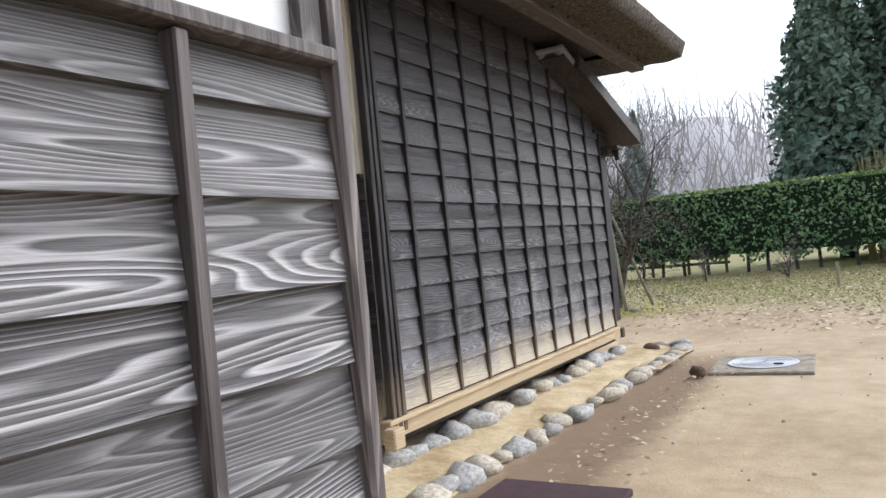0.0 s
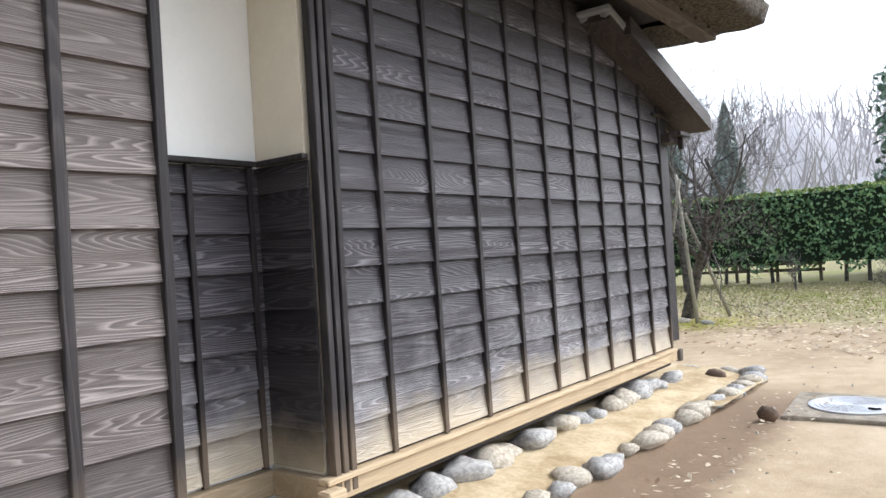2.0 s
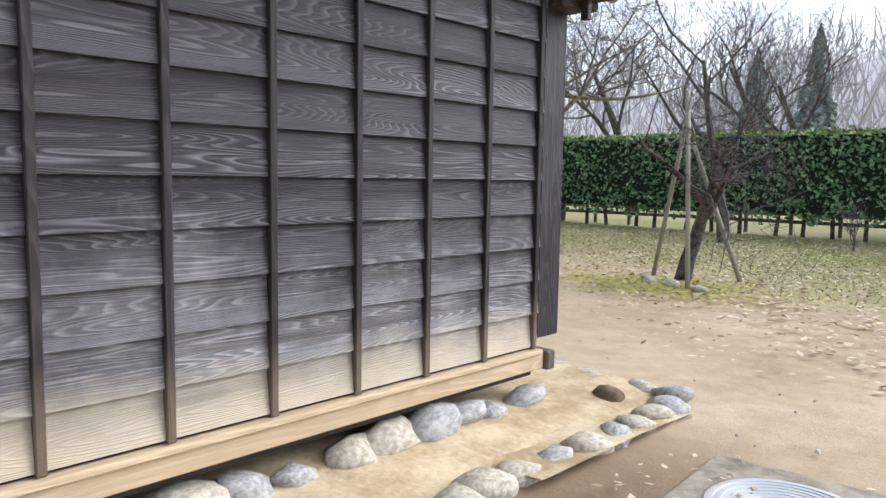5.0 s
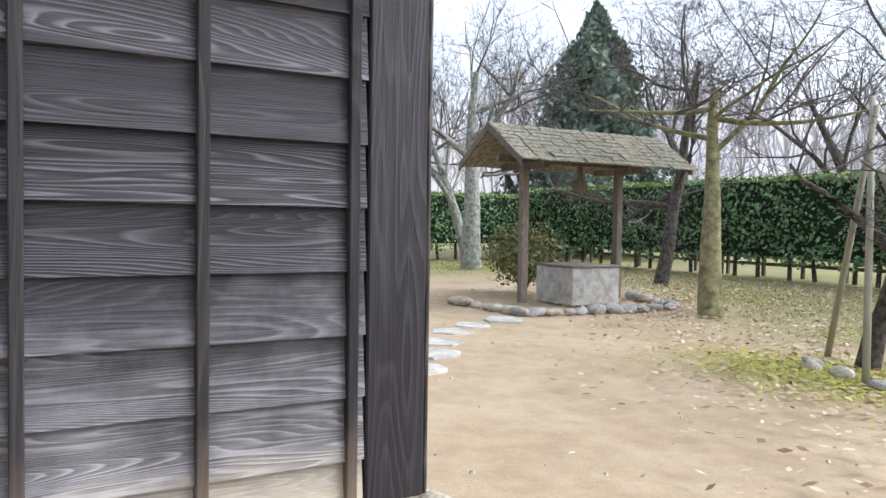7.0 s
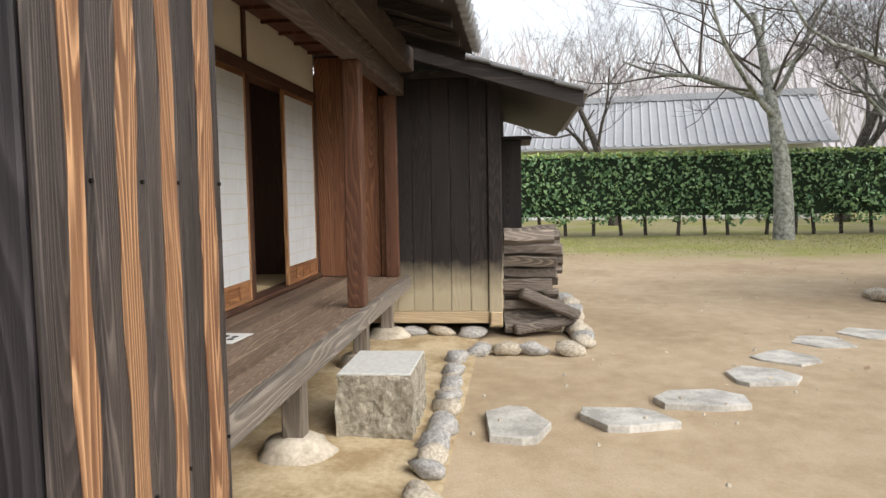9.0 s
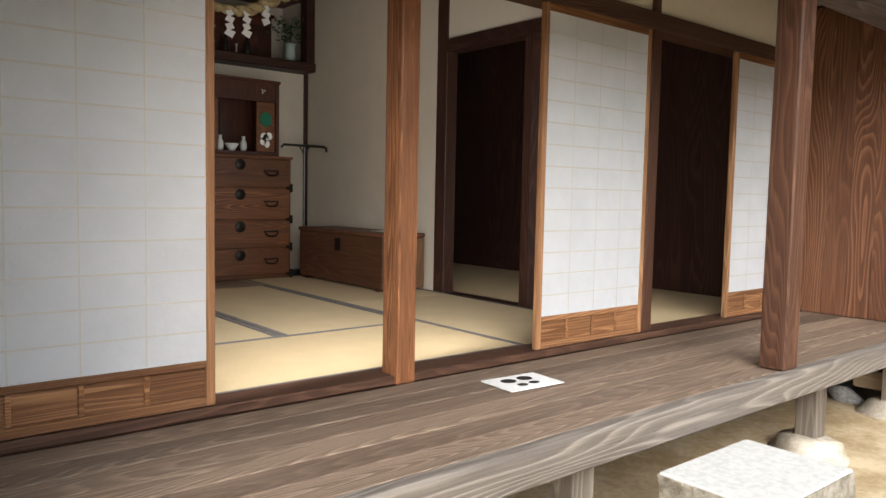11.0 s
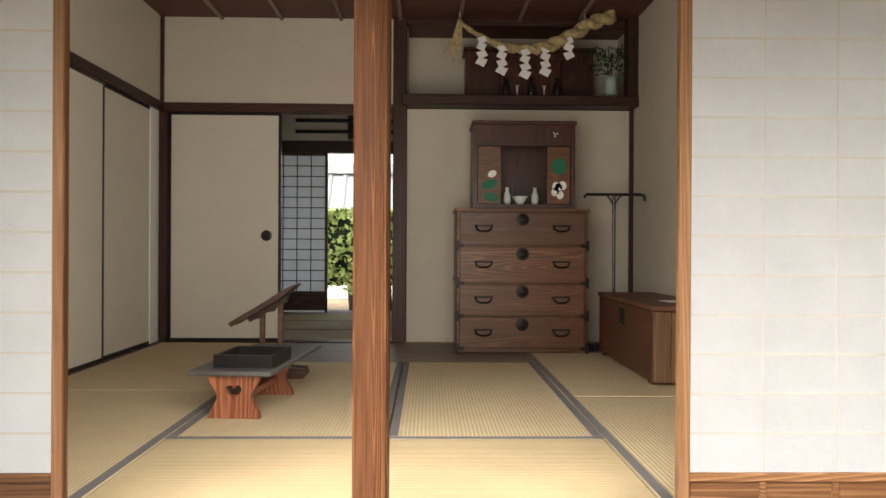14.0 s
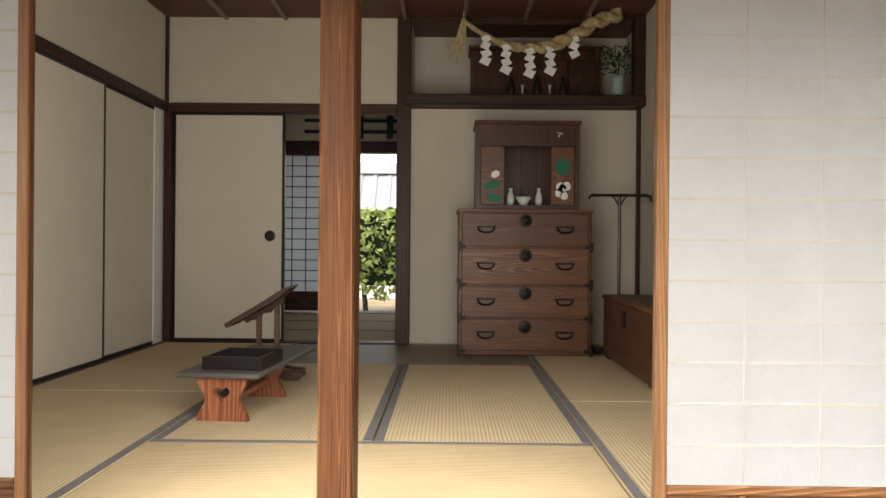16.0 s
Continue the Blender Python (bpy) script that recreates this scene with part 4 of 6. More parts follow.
    part("right_panel", bx(3.3, 4.4, 7.14, 7.18, FLOOR, 2.408), INWALL, w)
    setting("wall_rear_left", bx(0.66, 0.72, 4.655, 7.06, FLOOR, RZ), INWALL, "beige wall of the rear room")
    setting("wall_rear_right", bx(4.32, 4.4, 4.65, 7.2, FLOOR, RZ), INWALL, "beige wall of the rear room on the far side")
    lattice(0.74, 1.58, 7.13)


def lattice(x0, x1, y):
    t = thing("lattice_door", "lattice shoji door half slid open at the rear veranda", "shoji")
    z0, z1, zk = FLOOR + 0.008, 2.408, 0.86
    part("paper", bx(x0 + 0.03, x1 - 0.03, y + 0.006, y + 0.008, zk, z1 - 0.03), THINPAPER, t)
    part("skirt", bx(x0 + 0.03, x1 - 0.03, y - 0.008, y + 0.008, z0 + 0.02, zk), DARKX, t)
    for a, b in ((x0, x0 + 0.03), (x1 - 0.03, x1)):
        part("stile", bx(a, b, y - 0.015, y + 0.015, z0, z1), DARKV, t)
    part("rail", bx(x0 + 0.03, x1 - 0.03, y - 0.015, y + 0.015, z1 - 0.03, z1), DARKX, t)
    for k in range(1, 13):
        z = zk + (z1 - 0.03 - zk) * k / 13
        part("lattice_bar", bx(x0 + 0.03, x1 - 0.03, y - 0.008, y + 0.005, z - 0.005, z + 0.005), LACQUER, t)
    for k in range(1, 5):
        x = x0 + 0.03 + (x1 - x0 - 0.06) * k / 5
        part("lattice_bar", bx(x - 0.005, x + 0.005, y - 0.007, y + 0.004, zk, z1 - 0.03), LACQUER, t)


def fusuma_frame(t, f, a0, a1, z0, z1):
    e = 0.02
    part("stile", f(a0, a0 + e, z0, z1, 0.014), LACQUER, t)
    part("stile", f(a1 - e, a1, z0, z1, 0.014), LACQUER, t)
    part("rail", f(a0 + e, a1 - e, z0, z0 + e, 0.014), LACQUER, t)
    part("rail", f(a0 + e, a1 - e, z1 - e, z1, 0.014), LACQUER, t)
    part("paper_face", f(a0 + e, a1 - e, z0 + e, z1 - e, 0.01), FUSUMA, t)


def fusuma_x(x0, x1, y, z0, z1):
    t = thing("fusuma_door", "cream paper sliding door with black frame and round pull", "fusuma", "fusuma doors")
    fusuma_frame(t, lambda a, b, c, d, h: bx(a, b, y - h, y + h, c, d), x0, x1, z0, z1)
    bm = bmesh.new()
    lathe(bm, [(0.042, 0), (0.042, 0.006), (0.03, 0.008), (0.026, 0.002), (0.001, 0.001)], (0, 0, 0), 20)
    bmesh.ops.transform(bm, matrix=pose(x1 - 0.11, y - 0.01, 1.44, 90, 0, 0), verts=bm.verts[:])
    part("finger_pull", bm, LACQUER, t, "round black finger pull")


def fusuma_y(x, y0, y1, z0, z1):
    t = thing("fusuma_door", "cream paper sliding door with black frame in the side wall", "fusuma", "fusuma doors")
    fusuma_frame(t, lambda a, b, c, d, h: bx(x - h, x + h, a, b, c, d), y0, y1, z0, z1)
    bm = bmesh.new()
    lathe(bm, [(0.042, 0), (0.042, 0.006), (0.03, 0.008), (0.026, 0.002), (0.001, 0.001)], (0, 0, 0), 20)
    bmesh.ops.transform(bm, matrix=pose(x + 0.01, y1 - 0.09 if y1 > 4 else y0 + 0.1, 1.44, 0, 90, 0), verts=bm.verts[:])
    part("finger_pull", bm, LACQUER, t, "round black finger pull")


PALEBATTEN = wood("pale_ceiling_batten", (0.16, 0.11, 0.09), (0.36, 0.28, 0.24), "y", 6, 0.5, 0.5, 0.2)
FLOORBOARD = wood("grey_brown_floor_board", (0.14, 0.1, 0.07), (0.34, 0.27, 0.2), "x", 8, 0.6, 0.5, 0.3)
DARKY = wood("dark_beam_in_depth", (0.03, 0.012, 0.009), (0.11, 0.05, 0.035), "y", 6, 0.6, 0.45, 0.3)
build_rooms()


# ---- furniture ----
def build_tansu():
    t = thing("chest_of_drawers", "reddish wooden tansu chest with black iron fittings", "chest of drawers")
    x0, x1, yf, yb, z0, z1 = 2.9, 3.82, 3.94, 4.4, FLOOR + 0.001, 1.63
    part("carcass", bx(x0, x1, yf + 0.02, yb, z0, z1, bevel=0.006), TANSUW, t)
    part("waist", bx(x0 - 0.008, x1 + 0.008, yf + 0.005, yb, z0 + 0.49, z0 + 0.515), ALTARW, t)
    part("top", bx(x0 - 0.012, x1 + 0.012, yf, yb, z1 - 0.02, z1, bevel=0.004), TANSUW, t)
    zs = [z0 + 0.03, z0 + 0.255, z0 + 0.485, z0 + 0.745, z0 + 0.985]
    for a, b in zip(zs, zs[1:]):
        d = part("drawer", bx(x0 + 0.025, x1 - 0.025, yf, yf + 0.02, a + 0.006, b - 0.006, bevel=0.004), TANSUW, t)
        for x in (x0 + 0.19, x1 - 0.19):
            zc = (a + b) / 2 + 0.01
            bm = bmesh.new()
            tube(bm, [(x - 0.055, yf - 0.012, zc + 0.012), (x - 0.05, yf - 0.02, zc - 0.012), (x - 0.025, yf - 0.022, zc - 0.027), (x + 0.025, yf - 0.022, zc - 0.027), (x + 0.05, yf - 0.02, zc - 0.012), (x + 0.055, yf - 0.012, zc + 0.012)], 0.007, 6)
            box(bm, x - 0.065, x + 0.065, yf - 0.004, yf - 0.0005, zc + 0.004, zc + 0.018)
            part("handle", bm, IRON, d, "curved black iron handle")
        bm = bmesh.new()
        lathe(bm, [(0.045, 0), (0.045, 0.003), (0.03, 0.005), (0.012, 0.011)], (0, 0, 0), 20)
        bmesh.ops.transform(bm, matrix=pose((x0 + x1) / 2, yf - 0.0005, b - 0.055, 90, 0, 0), verts=bm.verts[:])
        part("lock_plate", bm, IRON, d, "round black iron lock plate")
        for x in (x0, x1 - 0.05):
            part("corner_iron", bx(x - 0.002, x + 0.052, yf - 0.004, yf - 0.0005, a - 0.008, a + 0.016), IRON, t)
            part("corner_iron", bx(x - 0.004 if x == x0 else x + 0.032, x + 0.018 if x == x0 else x + 0.054, yf - 0.005, yf + 0.003, a - 0.03, a + 0.04), IRON, t)
    # altar cabinet on top
    c = thing("altar_cabinet", "red-brown altar cabinet with painted doors standing open", "cabinet")
    x0, x1, yf, yb, z0, z1 = 3.02, 3.74, 4.02, 4.38, 1.632, 2.225
    part("side", bx(x0, x0 + 0.03, yf, yb, z0, z1), ALTARW, c)
    part("side", bx(x1 - 0.03, x1, yf, yb, z0, z1), ALTARW, c)
    part("back", bx(x0 + 0.03, x1 - 0.03, yb - 0.02, yb, z0, z1), ALTARW, c)
    part("bottom", bx(x0 + 0.03, x1 - 0.03, yf, yb - 0.02, z0, z0 + 0.03), ALTARW, c)
    part("top", bx(x0 - 0.012, x1 + 0.012, yf - 0.012, yb, z1, z1 + 0.025, bevel=0.005), ALTARW, c)
    part("header", bx(x0 + 0.03, x1 - 0.03, yf + 0.01, yf + 0.03, z1 - 0.13, z1), ALTARW, c)
    part("header_rail", bx(x0 + 0.03, x1 - 0.03, yf, yf + 0.02, z1 - 0.15, z1 - 0.125), ALTARW, c)
    part("centre_strip", bx(3.36, 3.4, yb - 0.04, yb - 0.021, z0 + 0.03, z1 - 0.15), ALTARW, c)
    for a in (x0 + 0.035, x1 - 0.195):
        d = part("door", bx(a, a + 0.16, yf + 0.012, yf + 0.03, z0 + 0.035, z1 - 0.155), TANSUW, c, "painted cabinet door")
        first = a < 3.3

        def petal(bm, px, pz, rx, rz, turn):
            vs = [bm.verts.new((px + rx * math.cos(q) * math.cos(turn) - rz * math.sin(q) * math.sin(turn), yf + 0.01, pz + rx * math.cos(q) * math.sin(turn) + rz * math.sin(q) * math.cos(turn))) for q in (2 * math.pi * k / 14 for k in range(14))]
            bm.faces.new(vs)
        g, w = bmesh.new(), bmesh.new()
        cx = a + 0.08
        if first:
            petal(g, cx, z0 + 0.17, 0.06, 0.032, 0.3)
            petal(g, cx + 0.01, z0 + 0.08, 0.055, 0.03, -0.3)
            petal(w, cx + 0.02, z0 + 0.245, 0.032, 0.024, 0.5)
        else:
            petal(g, cx, z0 + 0.3, 0.055, 0.06, 0)
            for dx, dz in ((0.0, 0.15), (0.03, 0.165), (-0.025, 0.12), (0.01, 0.1), (-0.02, 0.16)):
                petal(w, cx + dx, z0 + dz, 0.026, 0.032, dx * 12)
        for bm in (g, w):
            for f in bm.faces[:]:
                r = bmesh.ops.extrude_face_region(bm, geom=[f])
                bmesh.ops.translate(bm, vec=(0, -0.002, 0), verts=[q for q in r["geom"] if isinstance(q, bmesh.types.BMVert)])
        part("painted_leaf", g, GREENPAINT, d, "green painted leaf")
        part("painted_flower", w, PAPERW, d, "white painted flower")
    bm = bmesh.new()
    for k in range(3):
        a = k * 2.1
        prism(bm, [(3.6 + 0.0, 2.16), (3.6 + 0.025 * math.cos(a), 2.16 + 0.02 * math.sin(a)), (3.6 + 0.02 * math.cos(a + 0.6), 2.16 + 0.02 * math.sin(a + 0.6))], "y", yf + 0.006, yf + 0.0095)
    part("painted_butterfly", bm, PAPERW, c)
    solid("bowl", lathe(bmesh.new(), [(0.025, 0), (0.028, 0.012), (0.06, 0.06), (0.056, 0.06), (0.02, 0.018)], (3.36, 4.1, z0 + 0.031), 20), PORCELAIN, "small white porcelain bowl inside the altar cabinet", "bowl", smooth=True)
    for x in (3.27, 3.47):
        solid("vase", lathe(bmesh.new(), [(0.02, 0), (0.028, 0.03), (0.026, 0.07), (0.012, 0.1), (0.016, 0.125)], (x, 4.12, z0 + 0.031), 16), PORCELAIN, "small pale vase inside the altar cabinet", "vase", "altar vases", smooth=True)


def build_chest():
    t = thing("storage_chest", "long low old wooden chest with a worn lid", "chest")
    x0, x1, y0, y1, z0, z1 = 3.9, 4.28, 2.72, 3.95, FLOOR + 0.001, 1.05
    part("body", bx(x0, x1, y0, y1, z0 + 0.02, z1 - 0.03, bevel=0.006), CHESTW, t)
    for k in range(4):
        a = x0 + 0.005 + k * 0.0935
        part("end_plank", bx(a, a + 0.09, y0 - 0.012, y0 - 0.001, z0 + 0.02, z1 - 0.035, bevel=0.003), CHESTEND, t)
    part("lid", bx(x0 - 0.01, x1, y0 - 0.015, y1 + 0.01, z1 - 0.029, z1, bevel=0.006), CHESTW, t)
    for y in (y0 + 0.05, y1 - 0.1):
        part("foot", bx(x0 + 0.01, x1 - 0.01, y, y + 0.06, z0, z0 + 0.019), CHESTW, t)
    part("hasp", bx(x0 - 0.014, x0 - 0.001, 3.3, 3.36, z1 - 0.16, z1 - 0.06), IRON, t)
    solid("paper_slip", bx(4.05, 4.17, 2.95, 3.1, z1 + 0.001, z1 + 0.003), PAPERW, "white paper slip lying on the chest lid", "paper")


def build_rack():
    t = thing("kimono_rack", "black lacquered stand with a single cross bar", "rack")
    y = 4.15
    part("bar", tube(bmesh.new(), [(3.83, y, 1.72), (3.85, y, 1.745), (4.24, y, 1.745), (4.27, y, 1.735), (4.272, y, 1.7)], 0.011, 8), LACQUER, t)
    part("pole", tube(bmesh.new(), [(4.05, y, 0.66), (4.05, y, 1.735)], 0.012, 8), LACQUER, t)
    for s in (-1, 1):
        part("brace", tube(bmesh.new(), [(4.05, y, 1.66), (4.05 + s * 0.03, y, 1.715), (4.05 + s * 0.05, y, 1.735)], 0.006, 6), LACQUER, t)
    part("foot", bx(3.87, 4.24, y - 0.03, y + 0.03, FLOOR, 0.66, bevel=0.01), LACQUER, t)


def build_desk():
    t = thing("low_desk", "low desk with heart-pierced red wooden legs and grey top", "desk")
    z0, zt = FLOOR + 0.001, 0.805
    part("top", bx(1.69, 2.05, 1.93, 2.85, zt, zt + 0.022, bevel=0.006), GREYTOP, t, "grey worn desk top")
    for y in (1.98, 2.5):
        bm = bmesh.new()
        cx, w = 1.88, 0.112
        out = []
        n = 18
        for k in range(n + 1):
            f = k / n
            out.append((cx + w * (1.0 - 0.28 * math.sin(math.pi * f) + 0.06 * math.sin(3 * math.pi * f)), z0 + (zt - z0) * f))
        out += [(2 * cx - x, z) for x, z in out[::-1]]
        heart = [(cx + 0.0022 * 16 * math.sin(q) ** 3, z0 + 0.115 + 0.0022 * (13 * math.cos(q) - 5 * math.cos(2 * q) - 2 * math.cos(3 * q) - math.cos(4 * q))) for q in (2 * math.pi * k / 24 for k in range(24))]
        for yy in (y - 0.015, y + 0.015):
            o = [bm.verts.new((p[0], yy, p[1])) for p in out]
            h = [bm.verts.new((p[0], yy, p[1])) for p in heart]
            es = [bm.edges.new((r[k], r[(k + 1) % len(r)])) for r in (o, h) for k in range(len(r))]
            bmesh.ops.triangle_fill(bm, use_beauty=True, edges=es)
            if yy < y:
                first = (o, h)
        for a, b in zip(first, (o, h)):
            for k in range(len(a)):
                j = (k + 1) % len(a)
                bm.faces.new((a[k], a[j], b[j], b[k]))
        bmesh.ops.recalc_face_normals(bm, faces=bm.faces[:])
        part("leg", bm, DESKW, t, "red wooden leg pierced with a heart")
    part("stretcher", bx(1.865, 1.915, 1.996, 2.484, 0.69, 0.715), DESKW, t)
    b = thing("writing_box", "shallow black lacquer tray on the low desk", "tray")
    zb = zt + 0.023
    part("bottom", bx(1.77, 2.03, 2.02, 2.32, zb, zb + 0.01), LACQUER, b)
    for q in ((1.77, 1.782, 2.02, 2.32), (2.018, 2.03, 2.02, 2.32), (1.782, 2.018, 2.02, 2.032), (1.782, 2.018, 2.308, 2.32)):
        part("rim", bx(*q, zb + 0.01, zb + 0.055), LACQUER, b)
    for ob in (t, b):
        ob.matrix_basis = Matrix.Translation((1.87, 1.95, 0)) @ pose(0, 0, 0, 0, 0, -5) @ Matrix.Translation((-1.87, -1.95, 0))
    s = thing("reading_stand", "dark wooden reading stand with two posts and slanted ledge", "stand")
    for x in (1.775, 1.876):
        part("post", bx(x - 0.014, x + 0.014, 2.975, 3.005, FLOOR + 0.05, 1.0 + (x - 1.75) * 0.55, bevel=0.003), STANDW, s)
    for y in (2.94, 3.04):
        bm = prism(bmesh.new(), [(1.68, FLOOR + 0.001), (1.73, FLOOR + 0.05), (1.79, FLOOR + 0.075), (1.88, FLOOR + 0.075), (1.95, FLOOR + 0.06), (2.02, FLOOR + 0.055), (2.03, FLOOR + 0.02), (2.01, FLOOR + 0.001), (1.93, FLOOR + 0.001), (1.88, FLOOR + 0.03), (1.79, FLOOR + 0.03), (1.74, FLOOR + 0.001)], "y", y - 0.02, y + 0.02)
        part("foot", bm, STANDW, s, "curved scroll foot")
    bm = prism(bmesh.new(), [(1.615, 0.935), (1.63, 0.915), (1.7, 0.955), (1.76, 0.985), (1.81, 1.02), (1.87, 1.05), (1.92, 1.09), (1.97, 1.135), (1.965, 1.145), (1.9, 1.11), (1.84, 1.07), (1.76, 1.02)], "y", 2.86, 3.1)
    part("ledge", bm, STANDW, s)
    bm = prism(bmesh.new(), [(1.69, 0.955), (1.71, 0.93), (1.735, 0.945), (1.76, 0.95), (1.8, 0.985), (1.84, 0.99), (1.86, 1.02), (1.91, 1.04), (1.92, 1.085), (1.8, 1.01)], "y", 2.965, 3.015)
    part("bracket", bm, STANDW, s, "scalloped bracket under the ledge")


def build_shelf_things():
    zs = 2.517
    c = thing("shrine_cabinet", "low dark red wooden shrine cabinet on the high shelf", "cabinet")
    part("body", bx(3.0, 4.02, 4.72, 4.98, zs, zs + 0.41, bevel=0.005), ALTARW, c)
    for k in range(4):
        part("door", bx(3.03 + k * 0.245, 3.265 + k * 0.245, 4.705, 4.719, zs + 0.03, zs + 0.33, bevel=0.003), ALTARW, c)
    part("cornice", bx(2.98, 4.04, 4.69, 4.98, zs + 0.41, zs + 0.435, bevel=0.005), ALTARW, c)
    for k, x in enumerate((3.3, 3.39, 3.5, 3.6, 3.7)):
        dark = k % 2 == 0
        prof = [(0.025, 0), (0.03, 0.04), (0.028, 0.1), (0.012, 0.13), (0.016, 0.16)] if dark else [(0.02, 0), (0.008, 0.02), (0.008, 0.08), (0.018, 0.1)]
        solid("sake_flask" if dark else "candle_holder", lathe(bmesh.new(), prof, (x, 4.55, zs), 14), LACQUER if dark else STEEL, "black sake flask on the high shelf" if dark else "slim metal candle holder on the high shelf", "flask" if dark else "candle holder", smooth=True)
    p = thing("potted_sprig", "evergreen sprigs in a celadon vase on the high shelf", "vase with sprigs")
    part("vase", lathe(bmesh.new(), [(0.045, 0), (0.05, 0.06), (0.045, 0.13), (0.055, 0.17), (0.05, 0.17)], (4.12, 4.55, zs), 18), CELADON, p, "pale celadon vase", True)
    verts, faces = [], []
    for k in range(150):
        d = Vector((rnd.gauss(0, 0.5), rnd.gauss(0, 0.35), rnd.uniform(0.1, 1.0)))
        q = Vector((4.12, 4.55, zs + 0.17)) + d * 0.22
        u = Vector((rnd.gauss(0, 1), rnd.gauss(0, 1), rnd.gauss(0, 1))).normalized()
        w = u.orthogonal().normalized() * 0.012
        i = len(verts)
        verts += [q - u * 0.03, q + w, q + u * 0.03, q - w]
        faces.append((i, i + 1, i + 2, i + 3))
    ob = new("sprigs", raw_mesh("sprigs", verts, faces, FOLIAGE))
    ob.parent = p
    ob["kind"] = "stuff"
    part("stem", tube(bmesh.new(), [(4.12, 4.55, zs + 0.1), (4.13, 4.55, zs + 0.36)], 0.006, 6), BARK, p)


def build_rope():
    t = thing("straw_rope", "twisted sacred straw rope with zigzag white paper streamers", "straw rope")
    y = 4.3
    n = 40

    def line(f):
        x = 2.93 + 1.15 * f
        if f > 0.8:
            z = 3.01 + 0.4 * (f - 0.8)
        if f <= 0.8:
            z = 3.04 - 0.21 * math.sin(math.pi * f / 0.84) ** 0.8
        return Vector((x, y, z))
    for s in (0, 1):
        pts, rad = [], []
        for k in range(n + 1):
            f = k / n
            r = 0.014 + 0.034 * min(f * 1.5, 1)
            a = f * 34 + s * math.pi
            pts.append(line(f) + Vector((0, math.cos(a), math.sin(a))) * r * 0.55)
            rad.append(r * 0.75)
        part("strand", tube(bmesh.new(), pts, rad, 8), ROPE, t, "", True)
    bm = bmesh.new()
    for k in range(26):
        dx = rnd.gauss(0, 0.02)
        tube(bm, [(2.93 + dx * 0.3, y, 3.05), (2.91 + dx, y + dx, 2.9), (2.87 + dx * 1.8, y + dx, 2.72 + rnd.uniform(0, 0.08))], [0.005, 0.005, 0.002], 4)
    part("tassel", bm, ROPE, t, "frayed straw tassel")
    part("tie", tube(bmesh.new(), [(3.86, y, 3.03), (3.86, y, RZ - 0.02)], 0.006, 6), ROPE, t)
    part("tie", tube(bmesh.new(), [(2.93, y, 3.06), (2.93, y, RZ - 0.02)], 0.006, 6), ROPE, t)
    # each streamer: slanting folds that turn back and forth as they hang
    for f, folds, turn in ((0.14, 4, -8), (0.27, 4, 4), (0.42, 4, -3), (0.55, 4, 6), (0.7, 3, -5)):
        p = line(f)
        bm = bmesh.new()
        hw, hh, z, side = 0.036, 0.036, -0.03, 1
        for k in range(folds):
            yy = 0.006 * side
            quad = [(-hw * side, z), (hw * 0.5 * side, z + hh * 0.55), (hw * 1.1 * side, z - hh * 0.5), (-hw * 0.35 * side, z - hh * 1.35)]
            vs = [bm.verts.new((qx, yy + (0.01 if i in (1, 2) else 0.0), qz)) for i, (qx, qz) in enumerate(quad)]
            fc = bm.faces.new(vs)
            r = bmesh.ops.extrude_face_region(bm, geom=[fc])
            bmesh.ops.translate(bm, vec=(0, 0.0015, 0), verts=[q for q in r["geom"] if isinstance(q, bmesh.types.BMVert)])
            z -= hh * 1.45
            hw, hh, side = hw * 1.08, hh * 1.04, -side
        bmesh.ops.transform(bm, matrix=pose(p.x, y - 0.05, p.z + 0.01, 0, 0, turn), verts=bm.verts[:])
        part("paper_streamer", bm, PAPERW, t, "zigzag folded white paper streamer")


def build_spears():
    t = thing("weapon_rack", "dark rack of curved swords and spears over the rear doors", "weapon rack")
    for x in (1.85, 2.18):
        part("bracket", bx(x - 0.035, x + 0.035, 6.98, 7.07, 2.55, 2.9, bevel=0.006), LACQUER, t)
    for z in (2.62, 2.74):
        part("shaft", tube(bmesh.new(), [(1.25, 6.96, z), (3.0, 6.96, z)], 0.018, 8), LACQUER, t)
    part("curved_sword", tube(bmesh.new(), [(1.3, 6.95, 2.87), (1.5, 6.95, 2.83), (1.8, 6.95, 2.82), (2.3, 6.95, 2.84), (2.6, 6.95, 2.86)], [0.01, 0.02, 0.022, 0.02, 0.016], 8), LACQUER, t, "", True)


CHESTEND = wood("tan_chest_end", (0.1, 0.05, 0.025), (0.34, 0.2, 0.1), "z", 7, 0.7, 0.5, 0.3, size=2.0)
STANDW = wood("dull_brown_stand_wood", (0.05, 0.025, 0.017), (0.17, 0.09, 0.06), "x", 7, 0.7, 0.5, 0.3)
GREYTOP = wood("grey_worn_top", (0.07, 0.065, 0.06), (0.2, 0.19, 0.18), "y", 6, 0.5, 0.4, 0.2)
build_tansu()
build_chest()
build_rack()
build_desk()
build_shelf_things()
build_rope()
build_spears()


